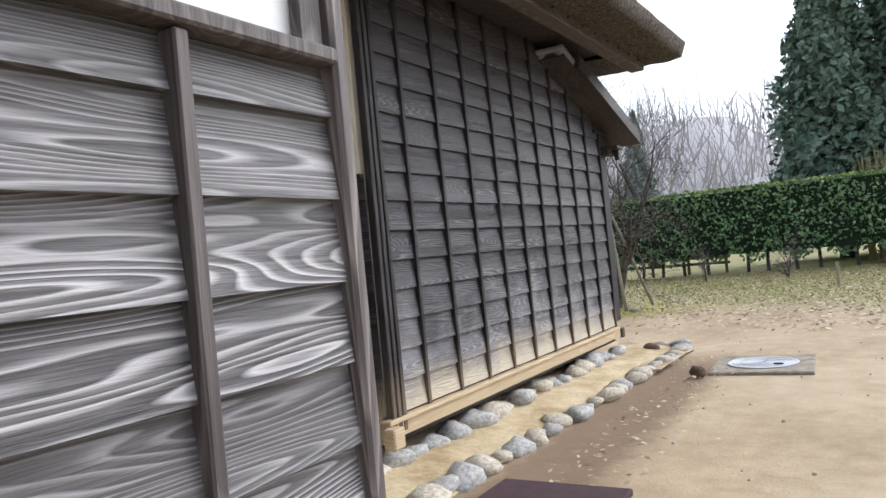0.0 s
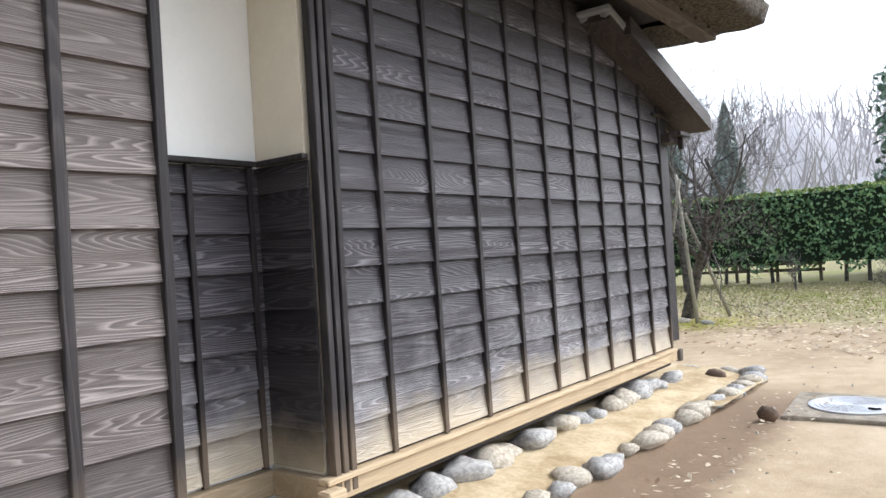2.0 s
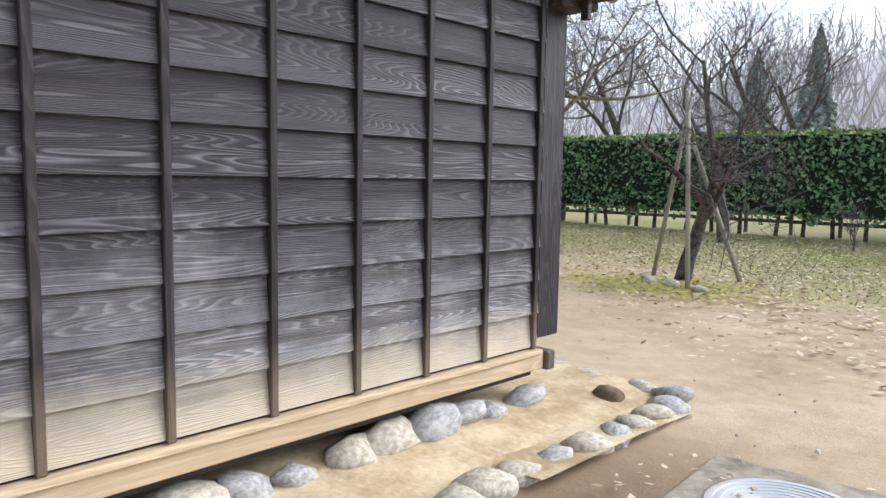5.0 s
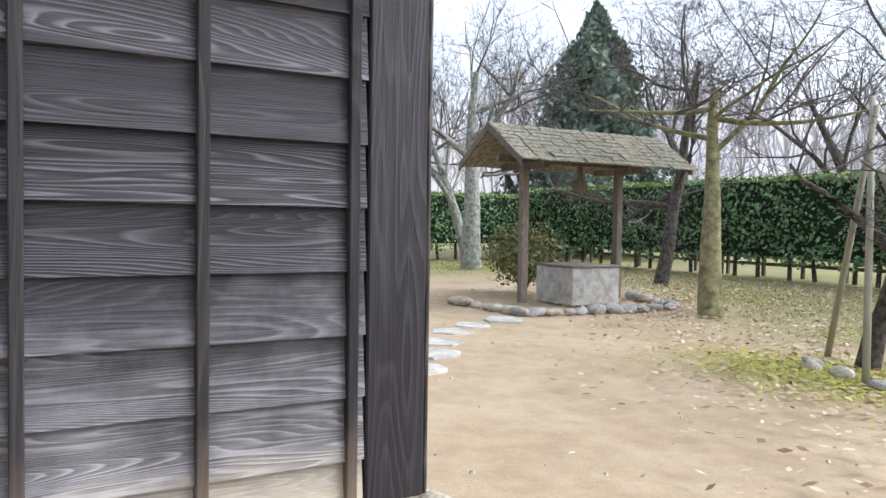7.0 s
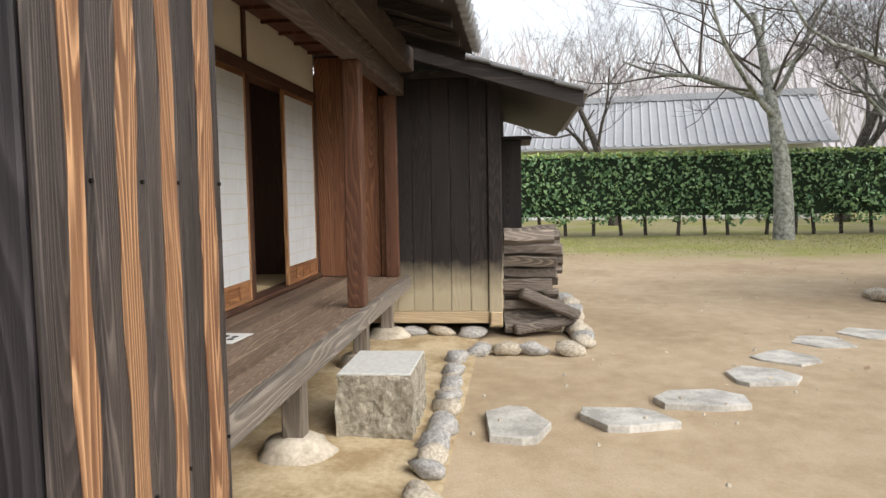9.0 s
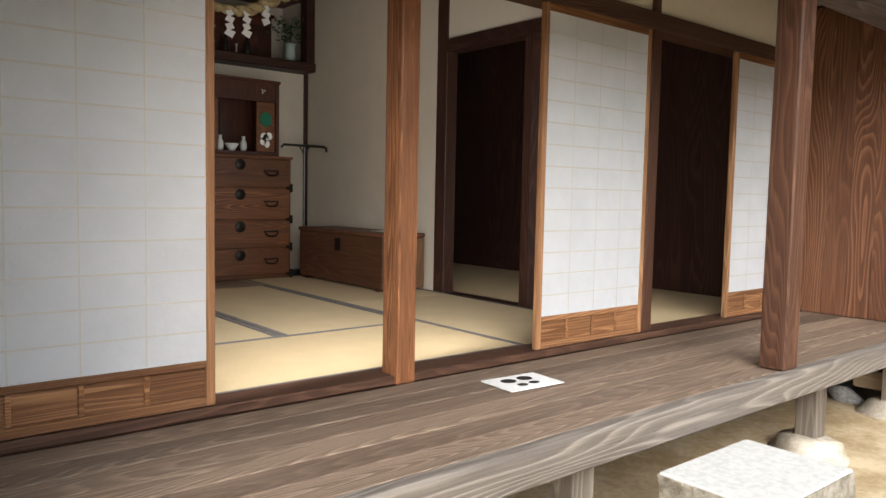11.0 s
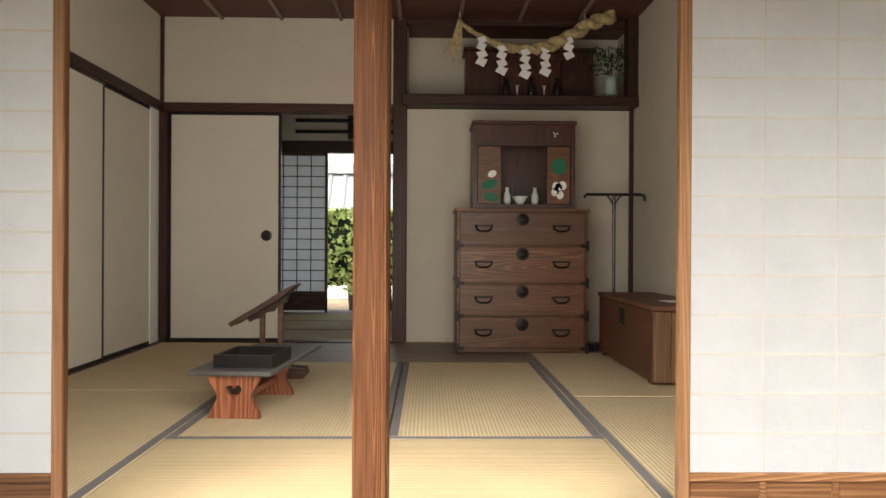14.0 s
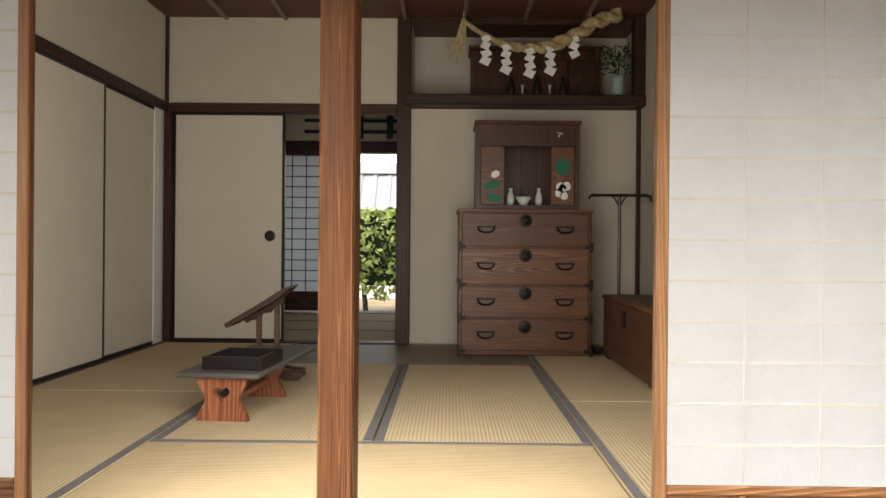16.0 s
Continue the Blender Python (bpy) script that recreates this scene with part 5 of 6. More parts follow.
# ---- things on and before the veranda ----
def build_sign():
    t = thing("floor_sign", "white laminated sheet with black footprints on the veranda", "sign")
    m = pose(2.96, 0.38, DECKZ + 0.004, 0, 0, -4)
    part("sheet", bx(-0.14, 0.14, -0.095, 0.095, 0, 0.004, m=m), PAPERW, t)
    for x, y, rx, ry in ((-0.05, 0.03, 0.035, 0.03), (0.04, 0.035, 0.035, 0.03), (-0.035, -0.04, 0.025, 0.018), (0.03, -0.035, 0.025, 0.018)):
        bm = lathe(bmesh.new(), [(1, 0), (1, 1)], (0, 0, 0), 16)
        bmesh.ops.transform(bm, matrix=m @ Matrix.Translation((x, y, 0.0045)) @ Matrix.Diagonal((rx, ry, 0.001, 1)), verts=bm.verts[:])
        part("footprint", bm, INK, t)


def build_step_block():
    t = thing("stepping_block", "rough split granite block with a smooth pale top", "stone block")
    bm = bmesh.new()
    box(bm, 3.05, 3.66, -0.62, -0.2, -0.03, 0.372)
    bmesh.ops.subdivide_edges(bm, edges=bm.edges[:], cuts=11, use_grid_fill=True)
    for v in bm.verts:
        if v.co.z < 0.36:
            v.co += noise.noise_vector(v.co * 9) * 0.022 + noise.noise_vector(v.co * 26) * 0.008
    part("block", bm, GRANITE, t)
    bm = bmesh.new()
    box(bm, 3.055, 3.655, -0.615, -0.205, 0.366, 0.382, bevel=0.004)
    part("top_face", bm, GRANITETOP, t, "smooth pale top of the block")


def build_flags():
    spots = [(3.45, -1.18, 0.3, 0.21, 20), (3.6, -1.82, 0.2, 0.31, -10), (4.02, -2.38, 0.24, 0.31, 25), (4.62, -2.95, 0.27, 0.27, 10), (5.25, -3.34, 0.28, 0.25, 75), (5.9, -3.88, 0.28, 0.24, 40), (6.27, -4.45, 0.28, 0.24, 20), (6.6, -5.1, 0.32, 0.28, 0)]
    for x, y, a, b, r in spots:
        n = 7
        turn = [2 * math.pi * (k + rnd.uniform(-0.36, 0.36)) / n + math.radians(r) for k in range(n)]
        pts = [(x + a * rnd.uniform(0.78, 1.22) * math.cos(q), y + b * rnd.uniform(0.78, 1.22) * math.sin(q)) for q in turn]
        bm = prism(bmesh.new(), pts, "z", -0.07, 0.0)
        bmesh.ops.bevel(bm, geom=[e for e in bm.edges if min(v.co.z for v in e.verts) > -0.01], offset=0.005, segments=1, affect="EDGES")
        solid("flagstone", bm, FLAG, "pale irregular flat stepping stone set in earth", "stepping stone", "stepping stones to the well")


def build_wing():
    w = setting("wall_wing", bx(6.06, 9.5, -1.0, 4.0, 0.15, 2.5), BLACKEND, "dark blackened board wall of the projecting wing")
    ys = [-0.93, -0.76, -0.58, -0.4, -0.22, -0.06, 0.08]
    for a, b in zip(ys, ys[1:]):
        part("plank", bx(6.025, 6.055, a + 0.002, b - 0.002, 0.25, 2.42, bevel=0.004), BLACKV, w)
    part("corner_post", bx(6.0, 6.12, -1.06, -0.935, 0.1, 2.45, bevel=0.008), BLACKV, w)
    part("sill", bx(5.99, 6.1, -0.934, 0.3, 0.14, 0.248, bevel=0.008), SILLWOOD, w)
    part("sill_end", bx(5.95, 6.0, -1.06, -0.95, 0.12, 0.25, bevel=0.008), SILLWOOD, w)
    part("head_rail", bx(6.0, 6.055, -0.93, 0.1, 2.425, 2.5), BLACKEND, w)
    for k in range(15):
        part("front_plank", bx(6.13 + k * 0.2, 6.326 + k * 0.2, -1.03, -1.002, 0.2, 2.45, bevel=0.004), BLACKV, w)
    e = setting("wall_board_end", bx(6.0, 6.05, 0.085, 0.68, 0.5, 2.66), DARKV, "warm brown knotty board wall closing the veranda")
    for k in range(4):
        part("board", bx(5.985, 5.999, 0.08 + k * 0.15, 0.228 + k * 0.15, DECKZ + 0.003, 2.64, bevel=0.003), KNOTTY, e)
    part("edge_post", bx(5.96, 6.02, 0.0, 0.07, DECKZ + 0.003, 2.27, bevel=0.005), KNOTTY, e)
    b = thing("wing_shutter_box", "black shutter box with a little lid on the wing", "shutter box")
    part("body", bx(6.9, 7.9, -1.25, -1.035, 0.95, 1.9, bevel=0.006), BLACKV, b)
    part("lid", bx(6.85, 7.95, -1.36, -1.033, 1.903, 1.94, bevel=0.006), BLACKEND, b)
    f = thing("wing_footing", "rounded stones under the wing sill", "stone edging", kind="structure")
    stone_row(f, [(6.02, -0.95), (6.05, 0.5)], 0.1, 0.25, 0.1)


def build_woodpile():
    t = thing("woodpile", "stack of grey split firewood against the dark wing wall", "woodpile")
    for row in range(9):
        z = 0.06 + row * 0.108
        for k in range(7):
            x = 6.2 + k * 0.17 + rnd.uniform(-0.03, 0.03) + (row % 2) * 0.06
            bm = bmesh.new()
            n = rnd.choice((4, 5, 5))
            pts = [(rnd.uniform(0.05, 0.1) * math.cos(q), rnd.uniform(0.045, 0.075) * math.sin(q)) for q in (2 * math.pi * i / n + rnd.uniform(0, 0.5) for i in range(n))]
            length = rnd.uniform(0.44, 0.58)
            prism(bm, pts, "y", 0, -length)
            bmesh.ops.subdivide_edges(bm, edges=[e for e in bm.edges if abs(e.verts[0].co.y - e.verts[1].co.y) > 0.3], cuts=2)
            for v in bm.verts:
                v.co += noise.noise_vector(v.co * 5 + Vector((k, row, 0))) * 0.02
            bmesh.ops.transform(bm, matrix=pose(x, -1.07, z, rnd.uniform(-4, 4), rnd.uniform(0, 90), rnd.uniform(-9, 9)), verts=bm.verts[:])
            part("log", bm, LOGW, t)
    for x, y, a in ((6.12, -1.5, 24), (6.16, -1.45, -8)):
        part("log", bx(-0.08, 0.08, -0.3, 0.3, -0.05, 0.05, bevel=0.02, m=pose(x, y, 0.3 if a > 0 else 0.1, a, 10, 12)), LOGW, t)


KNOTTY = wood("knotty_brown_board", (0.1, 0.04, 0.022), (0.33, 0.16, 0.085), "z", 9, 0.9, 0.5, 0.4)
build_sign()
build_step_block()
build_flags()
build_wing()
build_woodpile()


# ---- well ----
def build_well():
    s = thing("well_shelter", "small wooden well shelter with a mossy shingle roof", "shelter")
    for y in (-6.65, -8.75):
        part("post", bx(8.2, 8.33, y - 0.065, y + 0.065, 0, 2.4, bevel=0.008), GREYPOST, s)
        part("tie", bx(7.65, 8.88, y - 0.05, y + 0.05, 2.25, 2.36), GREYPOST, s)
    part("beam", bx(8.21, 8.32, -9.4, -6.1, 2.361, 2.47), GREYPOST, s)
    part("ridge", bx(8.22, 8.31, -9.6, -5.95, 2.86, 2.95), GREYPOST, s)
    for sx in (-1, 1):
        bm = bmesh.new()
        prism(bm, [(8.265, 2.9), (8.265 + sx * 0.85, 2.33), (8.265 + sx * 0.85, 2.37), (8.265, 2.945)], "y", -9.62, -5.95)
        part("roof_board", bm, MOSSROOF, s)
        for r in range(9):
            f = r / 9
            for k in range(12):
                y = -9.7 + k * 0.315 + rnd.uniform(-0.03, 0.03)
                x, z = 8.265 + sx * 0.95 * f, 2.96 - 0.64 * f
                part("shingle", bx(-0.075, 0.075, 0.0, 0.3, 0.0, 0.018, m=pose(x + sx * 0.06, y, z - 0.035 + rnd.uniform(0, 0.012), 0, sx * 34 - sx * rnd.uniform(2, 6), rnd.uniform(-2, 2))), MOSSROOF, s)
        for y in (-5.94, -9.66):
            bm = bmesh.new()
            prism(bm, [(8.265, 2.86), (8.265 + sx * 0.92, 2.24), (8.265 + sx * 0.92, 2.36), (8.265, 2.98)], "y", y, y + 0.04)
            part("barge_board", bm, GREYPOST, s)
    part("pulley", tube(bmesh.new(), [(8.2, -7.85, 2.02), (8.33, -7.85, 2.02)], 0.12, 14), GREYPOST, s)
    part("hanger", bx(8.23, 8.3, -7.88, -7.82, 2.1, 2.36), GREYPOST, s)
    w = thing("well", "square grey stone well curb with a board lid", "well")
    m = pose(8.1, -7.7, 0, 0, 0, 0)
    part("curb", bx(-0.5, 0.5, -0.52, 0.52, -0.02, 0.62, bevel=0.02, m=m), WELLSTONE, w)
    for k in range(4):
        part("lid_board", bx(-0.53, 0.53, -0.55 + k * 0.277, -0.28 + k * 0.277, 0.622, 0.65, bevel=0.006, m=m), DECKEDGE, w)
    e = thing("well_border", "ring of flat stones round the well", "stone border", kind="structure")
    stone_row(e, [(8.9, -5.6), (6.9, -5.75), (6.75, -8.7), (8.5, -9.3)], 0.13, 0.28, 0.5)


build_well()


# ---- trees ----
def grow(seed, height, r0, levels=5, spread=0.55, up=0.25, kids=(3, 5), first=0.35, lean=(0, 0), droop=0.0, crook=0.16):
    """A bare tree: lists of stems for the trunk and limbs, and for the twigs. Each stem: points and radii."""
    g = random.Random(seed)
    stems = [[], []]

    def stem(p, d, length, r, level):
        n = 6 if level < 2 else 4
        pts, rad = [p.copy()], [r]
        q = p.copy()
        dd = d.copy()
        ck = crook * (0.45 if level == 0 else 1.0)
        for k in range(n):
            dd = (dd + Vector((g.gauss(0, ck), g.gauss(0, ck), g.gauss(0, ck) + (up if level else 0.0) * 0.25 - droop * 0.2 * level))).normalized()
            q = q + dd * length / n
            pts.append(q.copy())
            rad.append(max(r * (1 - 0.72 * (k + 1) / n), 0.0028))
        stems[0 if level < 2 else 1].append((pts, rad, level))
        if level + 1 >= levels:
            return
        for c in range(g.randint(*kids) + (2 if level == 0 else 0)):
            f = g.uniform(first if level == 0 else 0.2, 0.98)
            i = min(int(f * n), n - 1)
            base_p = pts[i].lerp(pts[i + 1], f * n - i)
            side = Vector((g.gauss(0, 1), g.gauss(0, 1), g.gauss(0, 0.5)))
            nd = (dd * (1 - spread) + side.normalized() * spread + Vector((0, 0, up * 0.3))).normalized()
            stem(base_p, nd, length * g.uniform(0.5, 0.78), max(rad[i] * g.uniform(0.45, 0.7), 0.003), level + 1)
    stem(Vector((0, 0, -0.05)), Vector((lean[0], lean[1], 1)).normalized(), height, r0, 0)
    return stems


def stems_mesh(name, stems, material):
    verts, faces = [], []
    for pts, rad, level in stems:
        sides = 9 if level == 0 else 6 if level == 1 else 3
        start = len(verts)
        for i, p in enumerate(pts):
            d = (pts[min(i + 1, len(pts) - 1)] - pts[max(i - 1, 0)]).normalized()
            u = d.orthogonal().normalized()
            v = d.cross(u)
            for k in range(sides):
                a = 2 * math.pi * k / sides
                verts.append(p + (u * math.cos(a) + v * math.sin(a)) * rad[i])
        for i in range(len(pts) - 1):
            for k in range(sides):
                a, b = start + i * sides + k, start + i * sides + (k + 1) % sides
                faces.append((a, b, b + sides, a + sides))
    return raw_mesh(name, verts, faces, material, True)


def tree(seed, x, y, label, height, r0, bark, twig=None, group="", **k):
    t = tagged(new("tree"), label, "tree", group)
    t.location = (x, y, -0.02)
    s = grow(seed, height, r0, **k)
    for name, stems, mat in (("trunk", s[0], bark), ("crown", s[1], twig or bark)):
        if stems:
            ob = new(name, stems_mesh(name, stems, mat))
            ob.parent = t
    return t


tree(11, 2.2, -6.36, "dark leaning bare plum tree propped by poles", 2.1, 0.12, BARK, TWIG, levels=6, spread=0.84, kids=(2, 5), first=0.4, lean=(-0.15, 0.1), up=0.32, crook=0.24)
tree(23, 5.8, -8.4, "thick mossy pollarded trunk with bare branches", 3.6, 0.2, MOSSBARK, TWIG, levels=6, spread=0.72, kids=(3, 5), first=0.68, crook=0.1)
tree(31, 19.2, -8.1, "pale bare cherry tree in front of the hedge", 6.2, 0.28, PALEBARK, TWIG, "bare trees", levels=6, spread=0.62, kids=(3, 5), first=0.4)
tree(47, 16.6, -10.8, "pale forked bare tree near the hedge", 5.8, 0.32, PALEBARK, TWIG, "bare trees", levels=6, spread=0.6, kids=(3, 5), first=0.35)
tree(49, 18.5, -11.9, "slender pale bare tree near the hedge", 5.4, 0.2, PALEBARK, TWIG, "bare trees", levels=6, spread=0.6, kids=(3, 5), first=0.35, lean=(0.1, 0.2))
tree(53, 10.5, -12.2, "bare spreading tree behind the well", 5.2, 0.18, BARK, TWIG, "bare trees", levels=6, spread=0.65, kids=(3, 5), first=0.35)
tree(57, 4.5, -13.2, "bare tree beside the tall hedge", 4.2, 0.14, BARK, TWIG, "bare trees", levels=6, spread=0.65, kids=(3, 4), first=0.3)
tree(61, -0.3, -12.8, "low leafless shrub before the hedge", 0.7, 0.04, TWIG, TWIG, "", levels=4, spread=0.6, kids=(4, 6), first=0.05, up=0.4)
tree(63, 1.9, -13.5, "small leafless shrub before the hedge", 0.6, 0.03, TWIG, TWIG, "", levels=4, spread=0.5, kids=(4, 6), first=0.05, up=0.5)
far_tree = tree(71, 24, -18.5, "bare woodland tree beyond the hedge", 5.5, 0.25, BARK, TWIG, "woodland trees", levels=6, spread=0.5, kids=(3, 5), first=0.3, up=0.4)
for x, y, s in ((6, -24, 0.9), (14, -26, 1.15), (30, -14, 1.2), (29, -5, 1.0), (-6, -27, 1.0), (20, -24, 1.3), (33, 2, 1.1), (10, -31, 1.3), (1, -30, 1.2), (27, -22, 1.2), (-12, -30, 1.1), (24.5, 3, 0.9)):
    c = copy_thing(far_tree, pose(x, y, -0.02, 0, 0, rnd.uniform(0, 360)))
    c.scale = (s, s, s)


def build_props():
    for pts, label in ((((1.75, -5.6, 0), (2.25, -6.4, 2.6)), "slanting bamboo pole propping the plum tree"), (((2.75, -6.6, 0), (2.15, -6.3, 2.5)), "bamboo pole leaning against the plum tree"), (((1.6, -6.9, 0), (2.1, -6.3, 1.9)), "short bamboo prop under the plum tree")):
        bm = bmesh.new()
        tube(bm, [pts[0], Vector(pts[0]).lerp(Vector(pts[1]), 0.5), pts[1]], [0.035, 0.033, 0.03], 8)
        solid("prop_pole", bm, BAMBOO, label, "pole", "tree props", smooth=True)
    solid("stake", bx(-1.66, -1.6, -9.3, -9.24, -0.05, 0.5, bevel=0.01, m=pose(0, 0, 0, 0, 0, 0)), BAMBOO, "short pale wooden stake in the grass", "stake")
    e = thing("tree_stones", "grey stones set round the plum tree", "stone border", kind="structure")
    stone_row(e, [(1.4, -5.5), (2.2, -5.75), (2.75, -6.1)], 0.11, 0.3, 0.4, 0.8)


build_props()


# ---- hedges and greenery ----
def scatter(name, pts, nrm, size, material, flat=0.5, seed=1):
    """Many small leaves, each a bent quad, at the points."""
    g = np.random.default_rng(seed)
    n = len(pts)
    d = g.normal(size=(n, 3))
    d /= np.linalg.norm(d, axis=1)[:, None]
    nn = nrm * flat + g.normal(size=(n, 3)) * 0.6
    u = np.cross(nn, d)
    u /= np.linalg.norm(u, axis=1)[:, None] + 1e-9
    v = np.cross(nn, u)
    v /= np.linalg.norm(v, axis=1)[:, None] + 1e-9
    s = (size * g.uniform(0.6, 1.3, n))[:, None]
    q = np.stack([pts - u * s, pts - v * s * 0.55, pts + u * s, pts + v * s * 0.55], 1).reshape(-1, 3)
    me = bpy.data.meshes.new(name)
    me.vertices.add(4 * n)
    me.vertices.foreach_set("co", q.astype(np.float32).ravel())
    me.loops.add(4 * n)
    me.loops.foreach_set("vertex_index", np.arange(4 * n, dtype=np.int32))
    me.polygons.add(n)
    me.polygons.foreach_set("loop_start", np.arange(0, 4 * n, 4, dtype=np.int32))
    me.update(calc_edges=True)
    me.materials.append(material)
    return me


def hedge(a, b, height, label, seed, dens=300, low=0.45, leaf=0.07, leaves=None):
    """A clipped hedge along a line: near-black core painted as inner shade, stems below, leaves outside."""
    t = tagged(new("hedge"), label, "hedge", "", "structure")
    a, b = Vector((*a, 0)), Vector((*b, 0))
    d = (b - a).normalized()
    side = Vector((-d.y, d.x, 0))
    length, half = (b - a).length, 0.55
    bm = bmesh.new()
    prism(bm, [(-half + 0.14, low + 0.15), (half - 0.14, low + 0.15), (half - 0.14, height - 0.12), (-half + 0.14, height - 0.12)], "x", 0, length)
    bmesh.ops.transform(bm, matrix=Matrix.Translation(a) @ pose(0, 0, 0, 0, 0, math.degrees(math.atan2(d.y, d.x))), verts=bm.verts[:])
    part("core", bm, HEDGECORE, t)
    g = np.random.default_rng(seed)
    n = int(length * height * dens)
    s = g.uniform(0, length, n)
    z = low + (height - low) * g.uniform(0, 1, n)
    wob = 0.1 * np.sin(s * 2.3 + z * 3) * np.sin(s * 0.9) + g.normal(0, 0.07, n)
    sg = np.where(g.uniform(size=n) < 0.5, -1.0, 1.0)
    z = np.where(z < low + 0.35, z - 0.15 * np.sin(s * 5.1), z)
    off = sg * (half + wob - 0.05)
    A, D, S = np.array(a), np.array(d), np.array(side)
    pts = A + s[:, None] * D + off[:, None] * S
    pts[:, 2] = z
    nrm = sg[:, None] * S
    ob = new("leaves", scatter("leaves", pts, nrm, leaf, leaves or HEDGE, 0.6, seed))
    ob.parent = t
    m = int(length * dens * 0.6)
    s = g.uniform(0, length, m)
    pts = A + s[:, None] * D + g.uniform(-half, half, m)[:, None] * S
    pts[:, 2] = height + g.normal(0, 0.035, m) - 0.03
    ob = new("top_leaves", scatter("top_leaves", pts, np.tile(np.array([0, 0, 1.0]), (m, 1)), leaf, HEDGETOP, 0.6, seed + 1))
    ob.parent = t
    bm = bmesh.new()
    for k in range(int(length / 0.8)):
        p = a + d * (0.4 + k * 0.8 + rnd.uniform(-0.2, 0.2)) + side * rnd.uniform(-0.2, 0.2)
        tube(bm, [p, p + Vector((rnd.uniform(-0.1, 0.1), rnd.uniform(-0.1, 0.1), low + 0.5))], [0.06, 0.045], 6)
    part("stems", bm, BARK, t)
    return t


# shade between the leaves, put into a near-black filling
HEDGECORE = plain("hedge_inner_shade", (0.012, 0.022, 0.01), 0.9)
hedge((21.5, 9), (21.5, -16.5), 2.42, "long clipped dark green hedge round the yard", 5)
hedge((21.0, -16.5), (-16, -16.5), 2.65, "long clipped green hedge with open stems below", 6)
# sunlight on this hedge is put into its leaf colour, brighter and yellower
hedge((-5, 14.0), (9, 14.0), 2.1, "sunlit clipped hedge behind the house", 7, 420, leaves=HEDGETOP)


def build_bush():
    t = tagged(new("shrub"), "yellow-green rounded leafy shrub behind the well", "shrub")
    g = np.random.default_rng(3)
    n = 2600
    p = g.normal(size=(n, 3))
    p /= np.linalg.norm(p, axis=1)[:, None]
    r = g.uniform(0.55, 1.0, n)[:, None] * (1 + 0.2 * np.sin(p[:, :1] * 7) * np.sin(p[:, 2:] * 6))
    q = p * r * np.array([0.75, 0.75, 0.62]) + np.array([9.7, -7.7, 0.75])
    ob = new("leaves", scatter("leaves", q, p, 0.05, BUSH, 0.5, 4))
    ob.parent = t
    bm = bmesh.new()
    for k in range(6):
        a = k * 1.05
        tube(bm, [(9.7, -7.7, -0.02), (9.7 + 0.3 * math.cos(a), -7.7 + 0.3 * math.sin(a), 0.6)], [0.03, 0.012], 6)
    part("stems", bm, BARK, t)


build_bush()


def conifer(x, y, height, radius, label, seed, n=26000, leaf=0.16, needles=None):
    t = tagged(new("conifer"), label, "tree", "conifers")
    g = np.random.default_rng(seed)
    h = g.uniform(0, 1, n) ** 0.8
    ang = g.uniform(0, 2 * np.pi, n)
    layer = 0.55 + 0.45 * np.abs(np.sin(h * 21 + 2.2 * np.sin(ang * 3 + seed) + 1.3 * np.sin(ang * 7)))
    r = radius * (1 - h) ** 0.75 * layer * (1 + 0.3 * np.sin(ang * 4 + h * 14)) * g.uniform(0.3, 1, n) ** 0.5
    q = np.stack([x + r * np.cos(ang), y + r * np.sin(ang), height * (0.06 + 0.94 * h) - 0.12 * r + g.normal(0, 0.12, n)], 1)
    nrm = np.stack([np.cos(ang), np.sin(ang), 0.6 + 0 * ang], 1)
    ob = new("crown", scatter("crown", q, nrm, leaf, needles or CEDAR, 0.5, seed))
    ob.parent = t
    part("trunk", tube(bmesh.new(), [(x, y, -0.1), (x, y, height * 0.55), (x, y, height * 0.97)], [0.28, 0.16, 0.03], 8), BARK, t)


conifer(-1.3, -22, 12.0, 2.9, "tall dark green cedar beyond the hedge", 3)
conifer(-3.7, -23, 13.0, 3.0, "broad dark cedar beside another beyond the hedge", 4)
conifer(-6.5, -22.5, 11.5, 2.8, "tall cedar at the end of the hedge", 8)
conifer(22.5, -20.5, 10.5, 4.4, "dense old conifer behind the well", 5)
conifer(25.5, -23.5, 10.0, 3.0, "dark conifer among bare trees", 6)
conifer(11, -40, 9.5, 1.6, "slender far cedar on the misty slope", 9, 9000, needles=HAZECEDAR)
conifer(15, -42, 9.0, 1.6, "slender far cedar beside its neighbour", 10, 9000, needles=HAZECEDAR)


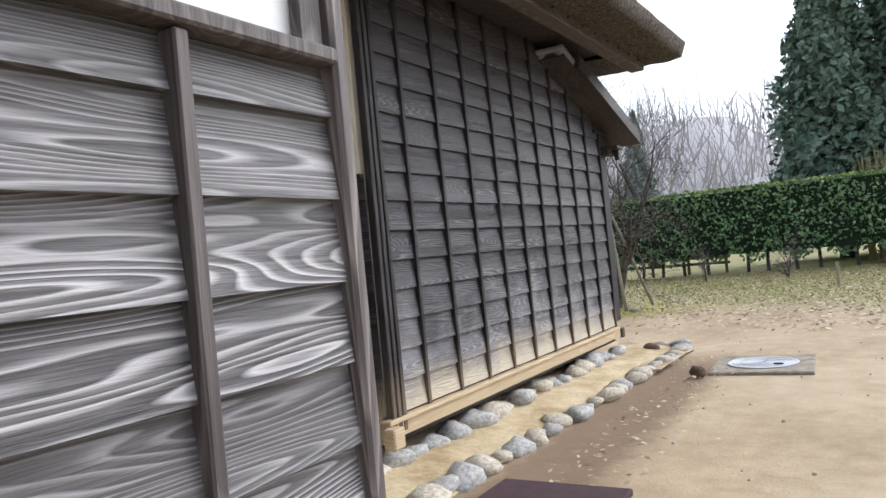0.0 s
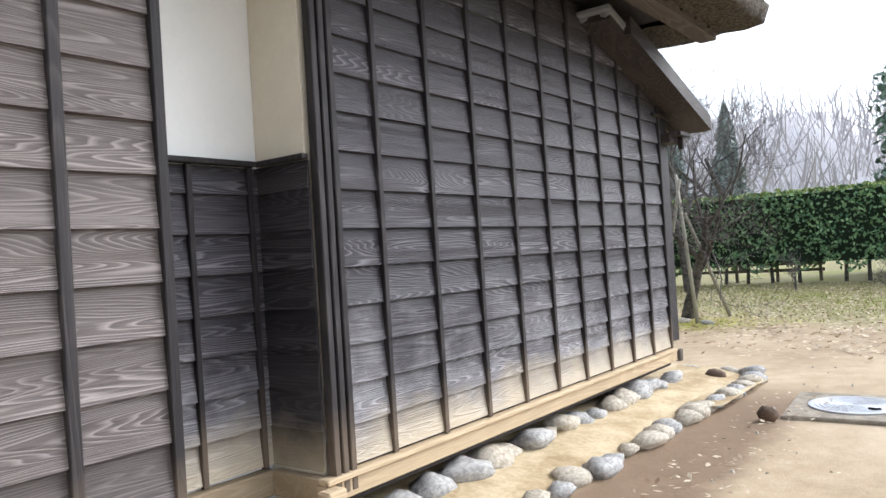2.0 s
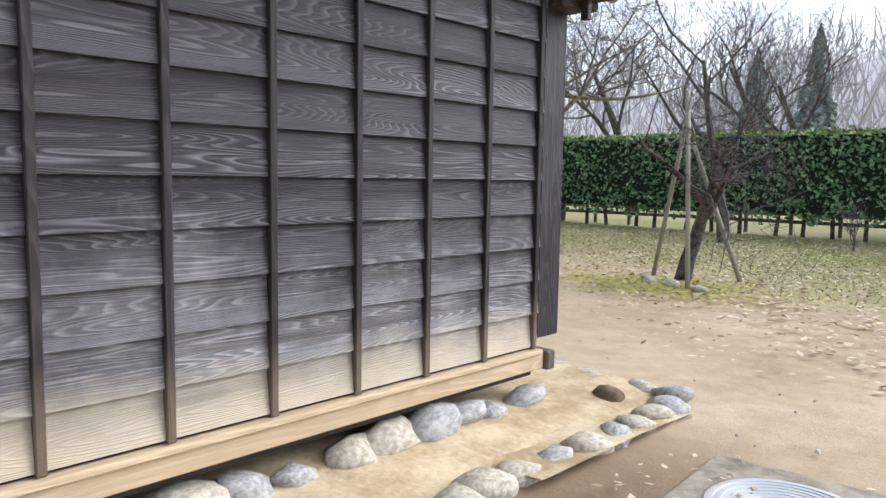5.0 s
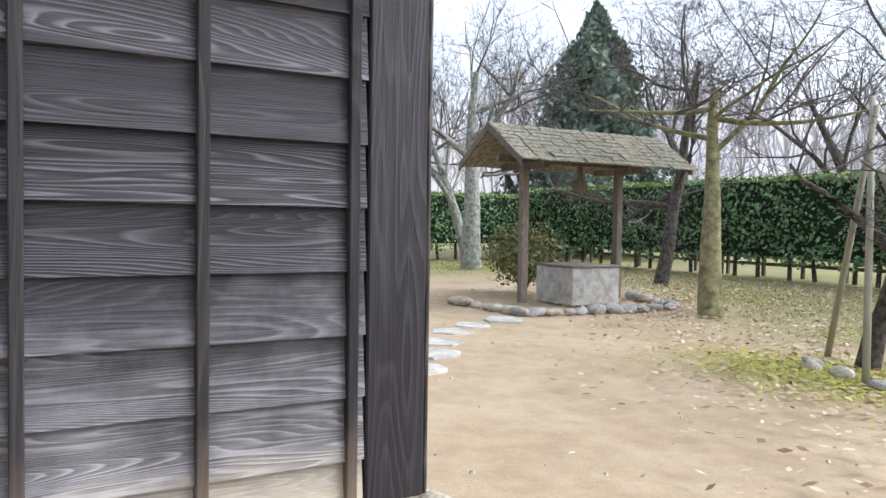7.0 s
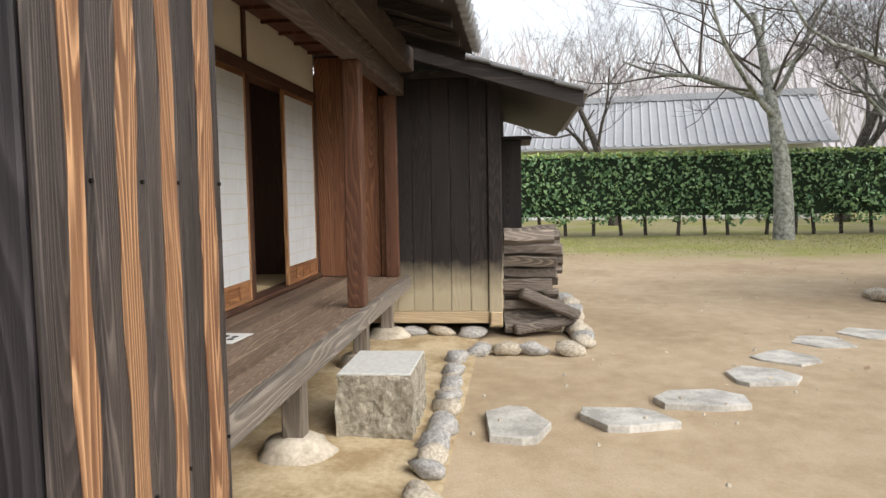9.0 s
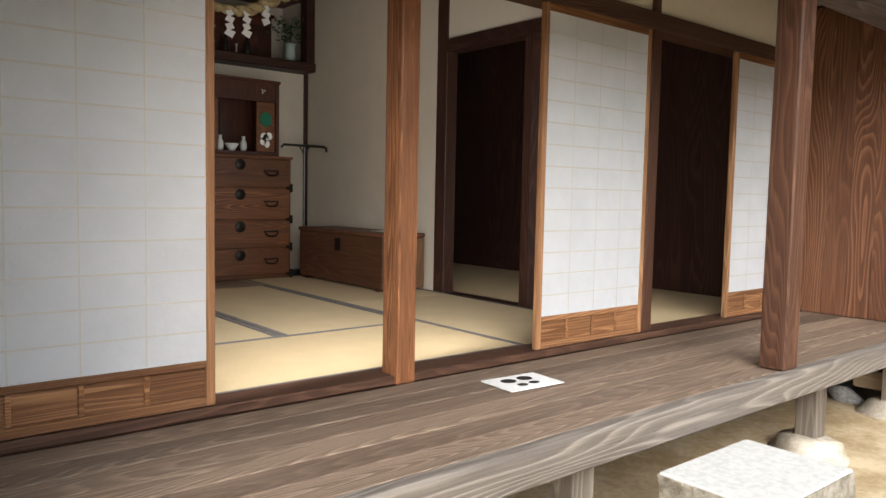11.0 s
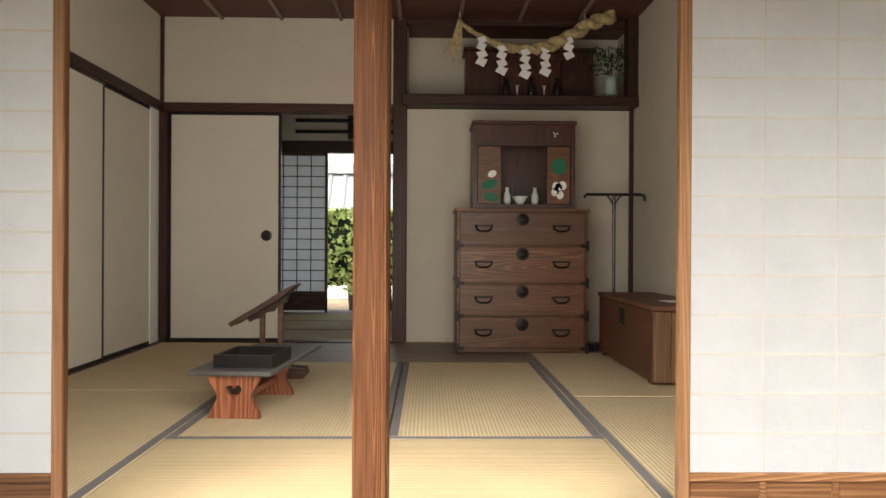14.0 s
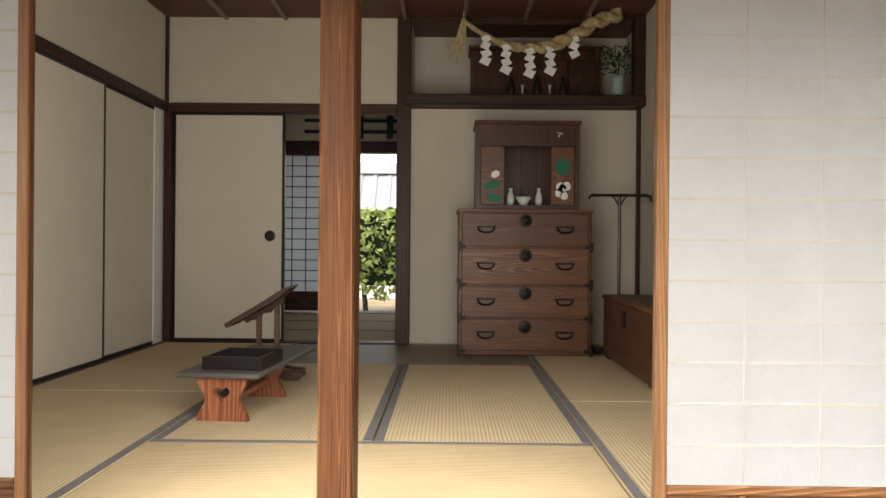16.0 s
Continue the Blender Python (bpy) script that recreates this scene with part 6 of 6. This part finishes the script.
def build_far():
    # wooded slope
    verts, faces = [], []
    n = 60
    for k in range(n + 1):
        a = radians(-165 + 185 * k / n)
        for j, (r, z) in enumerate(((52, 0), (62, 7), (74, 11), (90, 14))):
            verts.append((r * math.cos(a), r * math.sin(a), z * (1 + 0.18 * math.sin(k * 0.7) + 0.1 * math.sin(k * 1.9)) if z else -1))
    for k in range(n):
        for j in range(3):
            i = k * 4 + j
            faces.append((i, i + 4, i + 5, i + 1))
    tagged(new("backdrop", raw_mesh("backdrop", verts, faces, HILL, True)), "wooded slope with grey haze in its colour", "backdrop", "", "structure")
    g = np.random.default_rng(12)
    m = 42000
    a = np.radians(g.uniform(-165, 20, m))
    r = g.uniform(50, 80, m)
    q = np.stack([r * np.cos(a), r * np.sin(a), (r - 50) * 0.36 + g.uniform(0, 5, m)], 1)
    verts, faces = [], []
    for k in range(9000):
        p = Vector(q[k])
        h, w = rnd.uniform(2.0, 6.0), rnd.uniform(0.03, 0.1)
        e = Vector((rnd.gauss(0, 0.35), rnd.gauss(0, 0.35), 1)) * h
        d = Vector((-p.y, p.x, 0)).normalized() * w
        i = len(verts)
        verts += [p - d, p + d, p + e]
        faces.append((i, i + 1, i + 2))
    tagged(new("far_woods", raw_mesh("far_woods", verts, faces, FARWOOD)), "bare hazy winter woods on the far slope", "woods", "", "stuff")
    # long tiled houses beyond the hedge
    for x, y, l, rot, lab in ((38, -2, 26, 82, "long low building with a grey tiled roof beyond the hedge"), (2, 19.5, 24, 0, "garden wall with a pale grey tiled roof behind the house")):
        t = thing("outbuilding", lab, "building")
        m = pose(x, y, 0, 0, 0, rot)
        big = x > 10
        hw, hr, w = (3.4, 5.6, 4.2) if big else (2.2, 3.3, 1.2)
        part("wall", bx(-l / 2, l / 2, -w * 0.75, w * 0.75, -0.02, hw, m=m), WHITEWASH, t)
        for s in (-1, 1):
            bm = bmesh.new()
            prism(bm, [(0, hr), (s * w, hw - 0.2), (s * w, hw - 0.1), (0, hr + 0.12)], "x", -l / 2 - 0.4, l / 2 + 0.4)
            bmesh.ops.transform(bm, matrix=m, verts=bm.verts[:])
            part("roof", bm, FARTILE, t)
            bm = bmesh.new()
            for k in range(int(l / 0.4)):
                xx = -l / 2 + k * 0.4
                tube(bm, [m @ Vector((xx, 0, hr + 0.12)), m @ Vector((xx, s * w, hw - 0.1))], 0.07, 5)
            part("tile_ribs", bm, FARTILE, t)
        part("ridge", bx(-l / 2 - 0.4, l / 2 + 0.4, -0.18, 0.18, hr + 0.1, hr + 0.4, m=m), FARTILE, t)


# the slope's pale grey holds the haze of distance
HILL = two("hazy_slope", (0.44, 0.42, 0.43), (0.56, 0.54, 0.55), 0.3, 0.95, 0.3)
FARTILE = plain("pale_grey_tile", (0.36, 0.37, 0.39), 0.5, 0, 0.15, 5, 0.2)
build_far()


def build_fence():
    t = thing("low_fence", "low grey wooden rail fence under the hedge", "fence")
    for k in range(16):
        x = 2 + k * 1.2
        part("post", bx(x - 0.04, x + 0.04, -17.34, -17.26, -0.02, 0.6), GREYPOST, t)
    for z in (0.28, 0.48):
        part("rail", bx(1.9, 20.1, -17.38, -17.345, z, z + 0.09), GREYPOST, t)
    bm = bmesh.new()
    for k in range(420):
        x, y = rnd.uniform(-8, -2), -18.6 + rnd.uniform(-0.7, 0.7)
        hgt = rnd.uniform(2.6, 4.2) * (1 - 0.05 * abs(x + 5))
        tube(bm, [(x, y, -0.02), (x + rnd.gauss(0, 0.2), y, hgt)], [0.02, 0.006], 3)
    solid("reed_clump", bm, DRYREED, "tall dry yellow reeds beyond the hedge", "reeds", "", "stuff")


build_fence()


# ---- litter and grass ----
def build_litter():
    g = np.random.default_rng(21)

    def area(n, x0, x1, y0, y1, keep):
        p = np.stack([g.uniform(x0, x1, n), g.uniform(y0, y1, n), np.full(n, 0.012)], 1)
        return p[keep(p)]
    far = lambda p: (p[:, 1] < -3.2 - 0.58 * p[:, 0] + g.normal(0, 0.9, len(p))) & (p[:, 1] > -16)
    p = area(52000, -14, 20, -16, -2, far)
    up = np.tile(np.array([0, 0, 1.0]), (len(p), 1))
    tagged(new("fallen_leaves", scatter("fallen_leaves", p, up * 3, 0.042, LITTER, 1.0, 22)), "brown fallen leaves scattered over the grass", "leaves", "", "stuff")
    p = np.concatenate([area(420, -1.3, -0.7, -0.3, 6, lambda q: g.uniform(size=len(q)) < 0.8), area(260, -4, 14, -8, 7, lambda q: (q[:, 0] < -0.8) | (q[:, 1] < -1.2))])
    up = np.tile(np.array([0, 0, 1.0]), (len(p), 1))
    tagged(new("yard_leaves", scatter("yard_leaves", p, up * 3, 0.026, LITTER, 1.0, 23)), "a few dry leaves and weeds on the bare soil", "leaves", "", "stuff")
    p = area(110000, -14, 21, -16, 8, lambda q: (q[:, 1] < -6.5 - 0.42 * q[:, 0] + g.normal(0, 0.8, len(q))) | (q[:, 0] > 15.5 + g.normal(0, 0.8, len(q))))
    p[:, 2] = 0.015
    side = g.normal(size=(len(p), 3)) * np.array([1, 1, 0.1])
    tagged(new("grass", scatter("grass", p, side, 0.02, GRASS, 2.0, 24)), "thin yellowish winter grass and moss", "grass", "", "stuff")
    p = g.normal(size=(11000, 3)) * np.array([0.75, 0.5, 0.01]) + np.array([2.2, -5.7, 0.0])
    tagged(new("moss_patch", scatter("moss_patch", p, np.tile(np.array([0, 0, 4.0]), (11000, 1)), 0.02, MOSS, 1.0, 25)), "bright yellow-green moss round the plum tree", "moss", "", "stuff")
    verts = g.uniform(size=(700, 2)) * np.array([18, 16]) + np.array([-5, -9])
    bm = bmesh.new()
    for x, y in verts:
        if -0.75 < x < 9 and -0.9 < y:
            continue
        s = rnd.uniform(0.006, 0.018)
        bmesh.ops.create_cone(bm, cap_ends=True, segments=5, radius1=s, radius2=s * 0.5, depth=s, matrix=pose(x, y, 0.005, 0, 0, rnd.uniform(0, 90)))
    solid("gravel", bm, STONE2, "small pebbles scattered on the trodden earth", "pebbles", "", "stuff")


MOSS = leafy("bright_moss", (0.38, 0.38, 0.06), (0.64, 0.6, 0.14))
build_litter()
